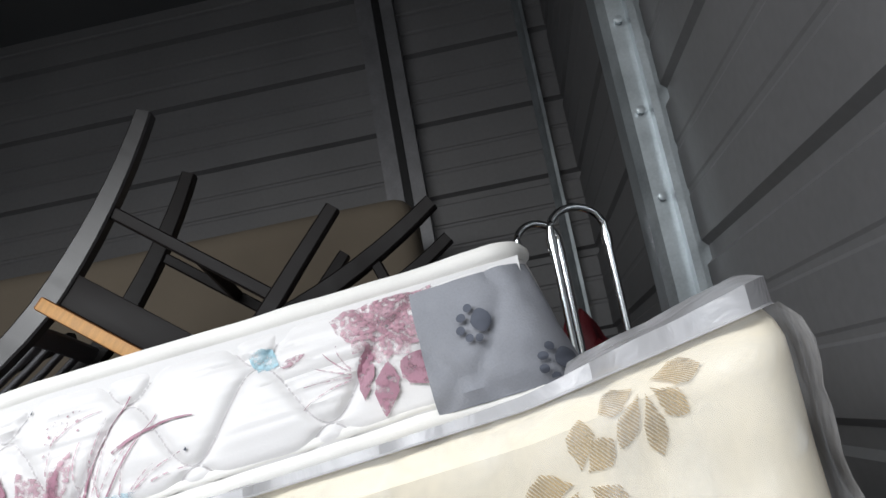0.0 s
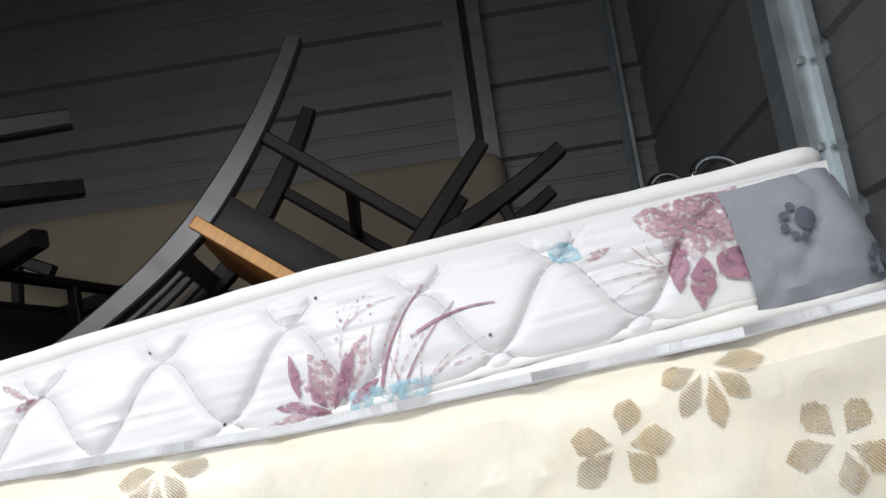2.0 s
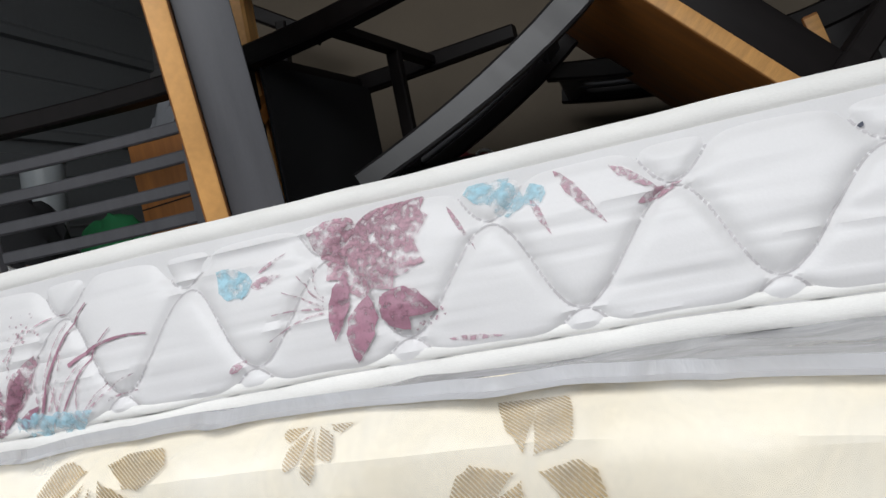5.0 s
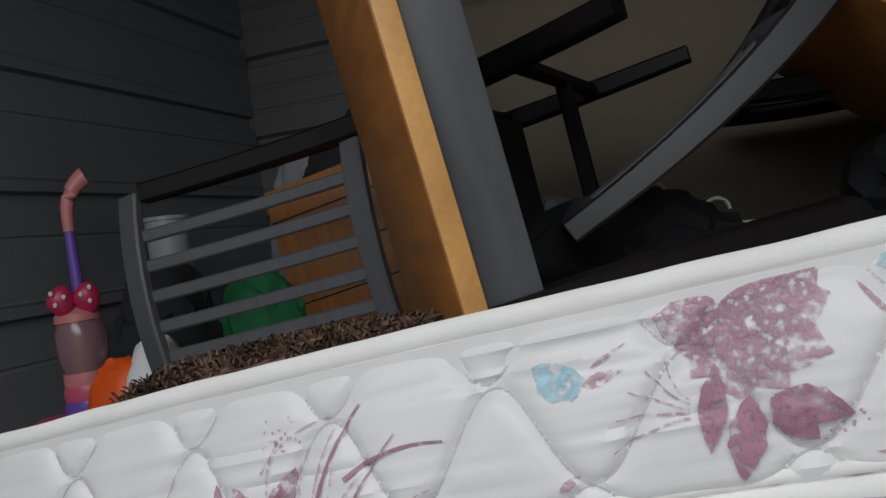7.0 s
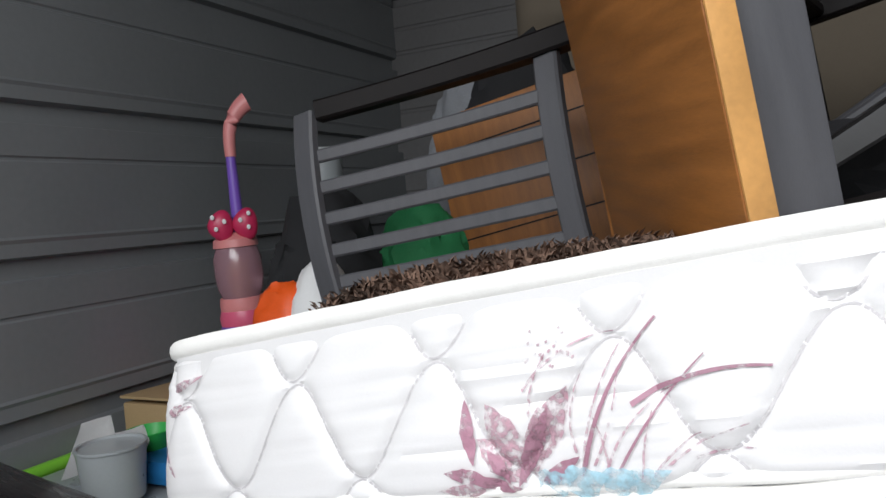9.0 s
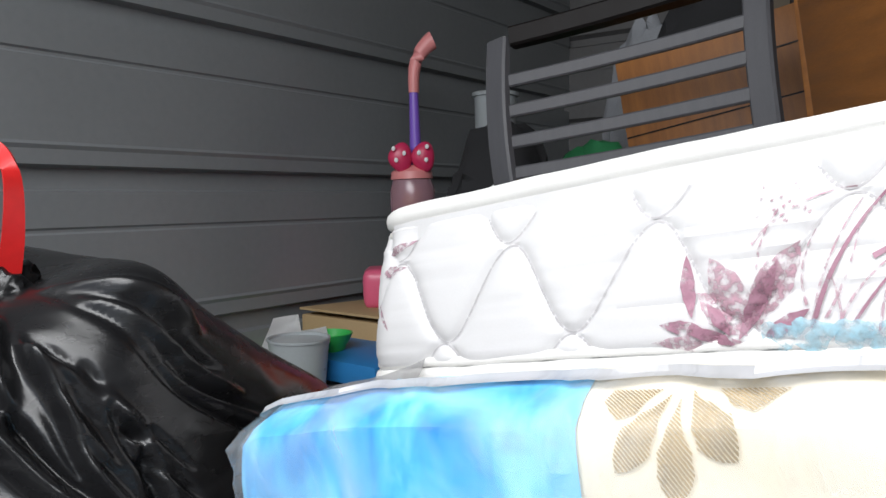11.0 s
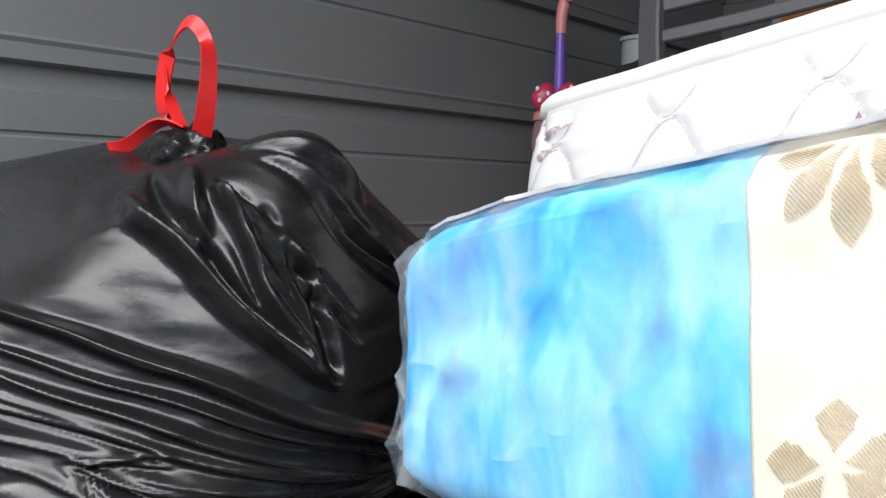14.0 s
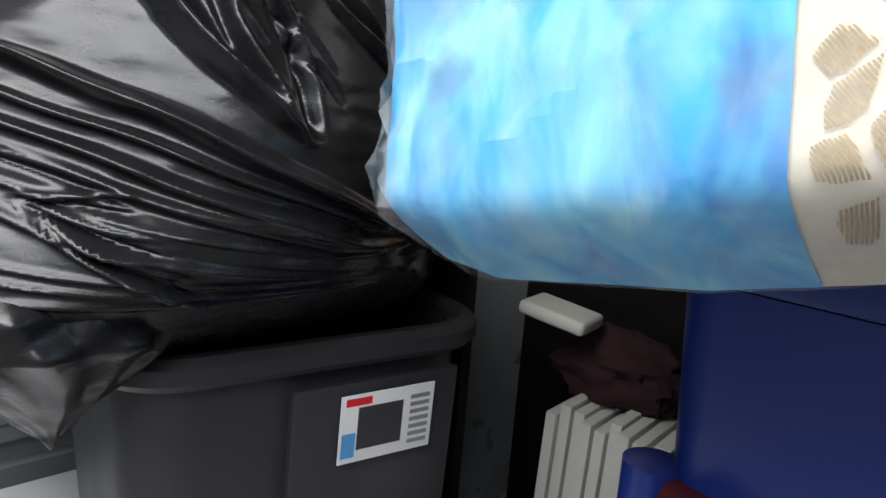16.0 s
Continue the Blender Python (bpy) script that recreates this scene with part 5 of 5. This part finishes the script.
# the second, slack lobe that hangs over the bin's edge
_l2 = bmesh.new()
bmesh.ops.create_icosphere(_l2, subdivisions=6, radius=1.0)
for v in _l2.verts:
    d = v.co.normalized()
    thin = 1.0 if d.z > 0 else max(0.05, 1 + 0.95 * d.z)
    turn = math.atan2(d.y, d.x)
    pleat = 1 + 0.07 * (1 - abs(2 * ((turn / (2 * math.pi) * 13 + 0.8 * d.z) % 1.0) - 1)) + 0.16 * smooth_noise(d.x * 3, d.y * 3, d.z * 3)
    v.co = Vector((0.225, -0.185, -0.165)) + Vector((d.x * 0.10 * thin * pleat, d.y * 0.125 * thin * pleat, d.z * (0.08 if d.z > 0 else 0.125)))
_sl = part("slack", _l2, M_BLACKBAG, bag, "slack corner of the bag hanging down")
_sl.data.set_sharp_from_angle(angle=radians(180))

bin_ = thing("storage_bin", pose(-2.183, 0.772, 0.268, 0, 0, -9), "charcoal black plastic storage bin with rounded rim and paper label", "storage bin")


def tapered(w0, d0, w1, d1, h, r, n=6):
    bm = bmesh.new()
    rows = []
    for z, w, d in ((0.0, w0, d0), (h * 0.5, (w0 + w1) / 2, (d0 + d1) / 2), (h, w1, d1), (h, w1 - 0.01, d1 - 0.01), (0.012, w0 - 0.01, d0 - 0.01)):
        ring = []
        for cx, cy, a0 in ((w - r, d - r, 0), (-w + r, d - r, 90), (-w + r, -d + r, 180), (w - r, -d + r, 270)):
            for k in range(n + 1):
                a = radians(a0 + 90 * k / n)
                ring.append(bm.verts.new((cx + r * math.cos(a), cy + r * math.sin(a), z)))
        rows.append(ring)
    for a, b in zip(rows, rows[1:]):
        for j in range(len(a)):
            bm.faces.new((a[j], a[(j + 1) % len(a)], b[(j + 1) % len(a)], b[j]))
    bm.faces.new(rows[0][::-1])
    bm.faces.new(rows[-1])
    bmesh.ops.recalc_face_normals(bm, faces=bm.faces[:])
    return bm


def rim_ring(w, d, r, z, n=6):
    out = []
    for cx, cy, a0 in ((w - r, d - r, 0), (-w + r, d - r, 90), (-w + r, -d + r, 180), (w - r, -d + r, 270)):
        for k in range(n + 1):
            a = radians(a0 + 90 * k / n)
            out.append((cx + r * math.cos(a), cy + r * math.sin(a), z))
    return out


part("shell", tapered(0.21, 0.185, 0.235, 0.212, 0.41, 0.07), M_BIN, bin_)
part("rim", sweep(rim_ring(0.243, 0.220, 0.075, 0.405), rect(0.030, 0.034, 0.009), closed=True), M_BIN, bin_, "rolled plastic rim")
part("panel", box((0.224, -0.045, 0.03), (0.232, 0.170, 0.385), 0.006, pose(0, 0, 0, 0, 3.3, 0)), M_BIN, bin_, "recessed plain panel")
_lab = part("label", box((0.2375, -0.032, 0.268), (0.2390, 0.090, 0.351), 0.0004, pose(0.001, 0.042, 0.022, 0, 3.3, 0)), M_PAPER, bin_, "white paper product label")
_lp = pose(0.001, 0.042, 0.022, 0, 3.3, 0)
part("picture", box((0.2391, -0.010, 0.283), (0.2396, 0.048, 0.335), 0, _lp), M_BIN, _lab, "printed picture of a bin")
part("picture", box((0.2391, -0.029, 0.275), (0.2396, -0.012, 0.305), 0, _lp), M_SKYB, _lab, "blue printed patch")
part("print_bar", box((0.2391, -0.026, 0.338), (0.2396, 0.006, 0.347), 0, _lp), M_RED, _lab, "red printed badge")
for _k in range(7):
    part("print_bar", box((0.2391, 0.058, 0.277 + 0.0095 * _k), (0.2396, 0.084, 0.282 + 0.0095 * _k), 0, _lp), M_GREYC, _lab)

crate = thing("drawer_unit", pose(-2.25, 0.62, 0), "white plastic drawer unit under the black bin", "drawer unit")
part("body", box((-0.36, -0.26, 0.0), (0.36, 0.30, 0.266), 0.012), M_WHITE, crate)
for _k in range(2):
    _d = part("drawer", box((0.355, -0.23, 0.02 + 0.115 * _k), (0.368, 0.27, 0.122 + 0.115 * _k), 0.006), M_WHITE, crate)
    part("handle", box((0.368, -0.06, 0.07 + 0.115 * _k), (0.378, 0.10, 0.09 + 0.115 * _k), 0.004), M_WHITE, _d)

tote = thing("storage_tote", pose(-1.39, 1.17, 0), "deep blue plastic storage tote holding up the mattress", "storage tote")
part("shell", tapered(0.24, 0.20, 0.28, 0.23, 0.80, 0.05), M_NAVY, tote)
part("lid", box((-0.29, -0.24, 0.80), (0.29, 0.24, 0.852), 0.015), M_NAVY, tote)
tote2 = thing("storage_tote", pose(-0.35, 1.05, 0), "dark grey plastic storage tote under the mattress", "storage tote")
part("shell", tapered(0.30, 0.24, 0.34, 0.27, 0.93, 0.05), M_BIN, tote2)
part("lid", box((-0.35, -0.28, 0.93), (0.35, 0.28, 0.985), 0.015), M_BIN, tote2)

shelf = thing("low_cupboard", pose(-1.65, 1.10, 0), "low dark wooden cupboard with things on top", "cupboard")
part("body", box((-0.29, -0.20, 0.0), (0.05, 0.25, 0.32), 0.005), M_ESP, shelf)
part("top", box((-0.30, -0.22, 0.32), (0.055, 0.26, 0.345), 0.004), M_ESP, shelf)
# two added dark sheets make the black shade under the mattress
part("side_shade", box((-0.56, -0.075, 0.0), (-0.37, -0.055, 0.80), 0.004), M_ESP, shelf, "added dark sheet standing for the shade under the mattress")
part("back_shade", box((-0.54, 0.27, 0.0), (0.055, 0.29, 0.83), 0.004), M_ESP, shelf, "added dark sheet standing for the shade under the mattress")
for _k in range(11):
    _bk = thing("book", pose(-1.935 + 0.0205 * _k, 1.13 + 0.006 * (_k % 3), 0.346, 0, 2, 8), "ivory-white book standing upright in a row", "book", "row of white books")
    part("cover", box((-0.0085, 0, 0), (0.0085, 0.13, 0.165 + 0.006 * ((_k * 7) % 4)), 0.0015), M_BOOK, _bk)
    part("pages", box((-0.0065, 0.006, 0.003), (0.0065, 0.132, 0.160 + 0.006 * ((_k * 7) % 4)), 0), M_PAPER, _bk)
heap("cloth", (-1.90, 1.25, 0.52), (0.11, 0.06, 0.06), 31, M_MAROON, "dark red cloth lying on the books", "cloth")
_c = thing("carton", pose(-1.965, 1.16, 0.640, 0, 8, 12), "small dull white rounded carton lying on the cloth", "carton")
part("body", box((-0.05, -0.03, 0.0), (0.06, 0.05, 0.022), 0.010, None, 4), M_BOOK, _c)
_c = thing("plastic_bowl", pose(-1.72, 0.94, 0.346), "upturned white plastic bowl", "bowl")
part("shell", lathe([(0.085, 0.0), (0.075, 0.045), (0.045, 0.06), (0.0, 0.062)], 24), M_WHITE, _c)
_c = thing("toy_block", pose(-1.595, 0.94, 0.346), "red and blue plastic toy box", "toy")
part("body", box((-0.05, -0.035, 0.0), (0.055, 0.05, 0.245), 0.012, pose(0, 0, 0, 0, 0, 20)), M_REDC, _c)
part("side", lathe([(0.0, 0.0), (0.032, 0.0), (0.032, 0.25), (0.0, 0.255)], 18, pose(-0.075, 0.02, 0)), M_NAVY, _c, "blue rounded side")
for _x in (-1.70, -1.655):
    _c = thing("cassette", pose(_x, 1.22, 0.578), "small dark box with a white label stripe", "box")
    part("case", box((-0.02, 0, -0.232), (0.02, 0.03, 0.10), 0.003), M_ESP, _c)
    part("stripe", box((-0.018, -0.0015, -0.03), (0.018, 0.0, -0.012)), M_PAPER, _c)
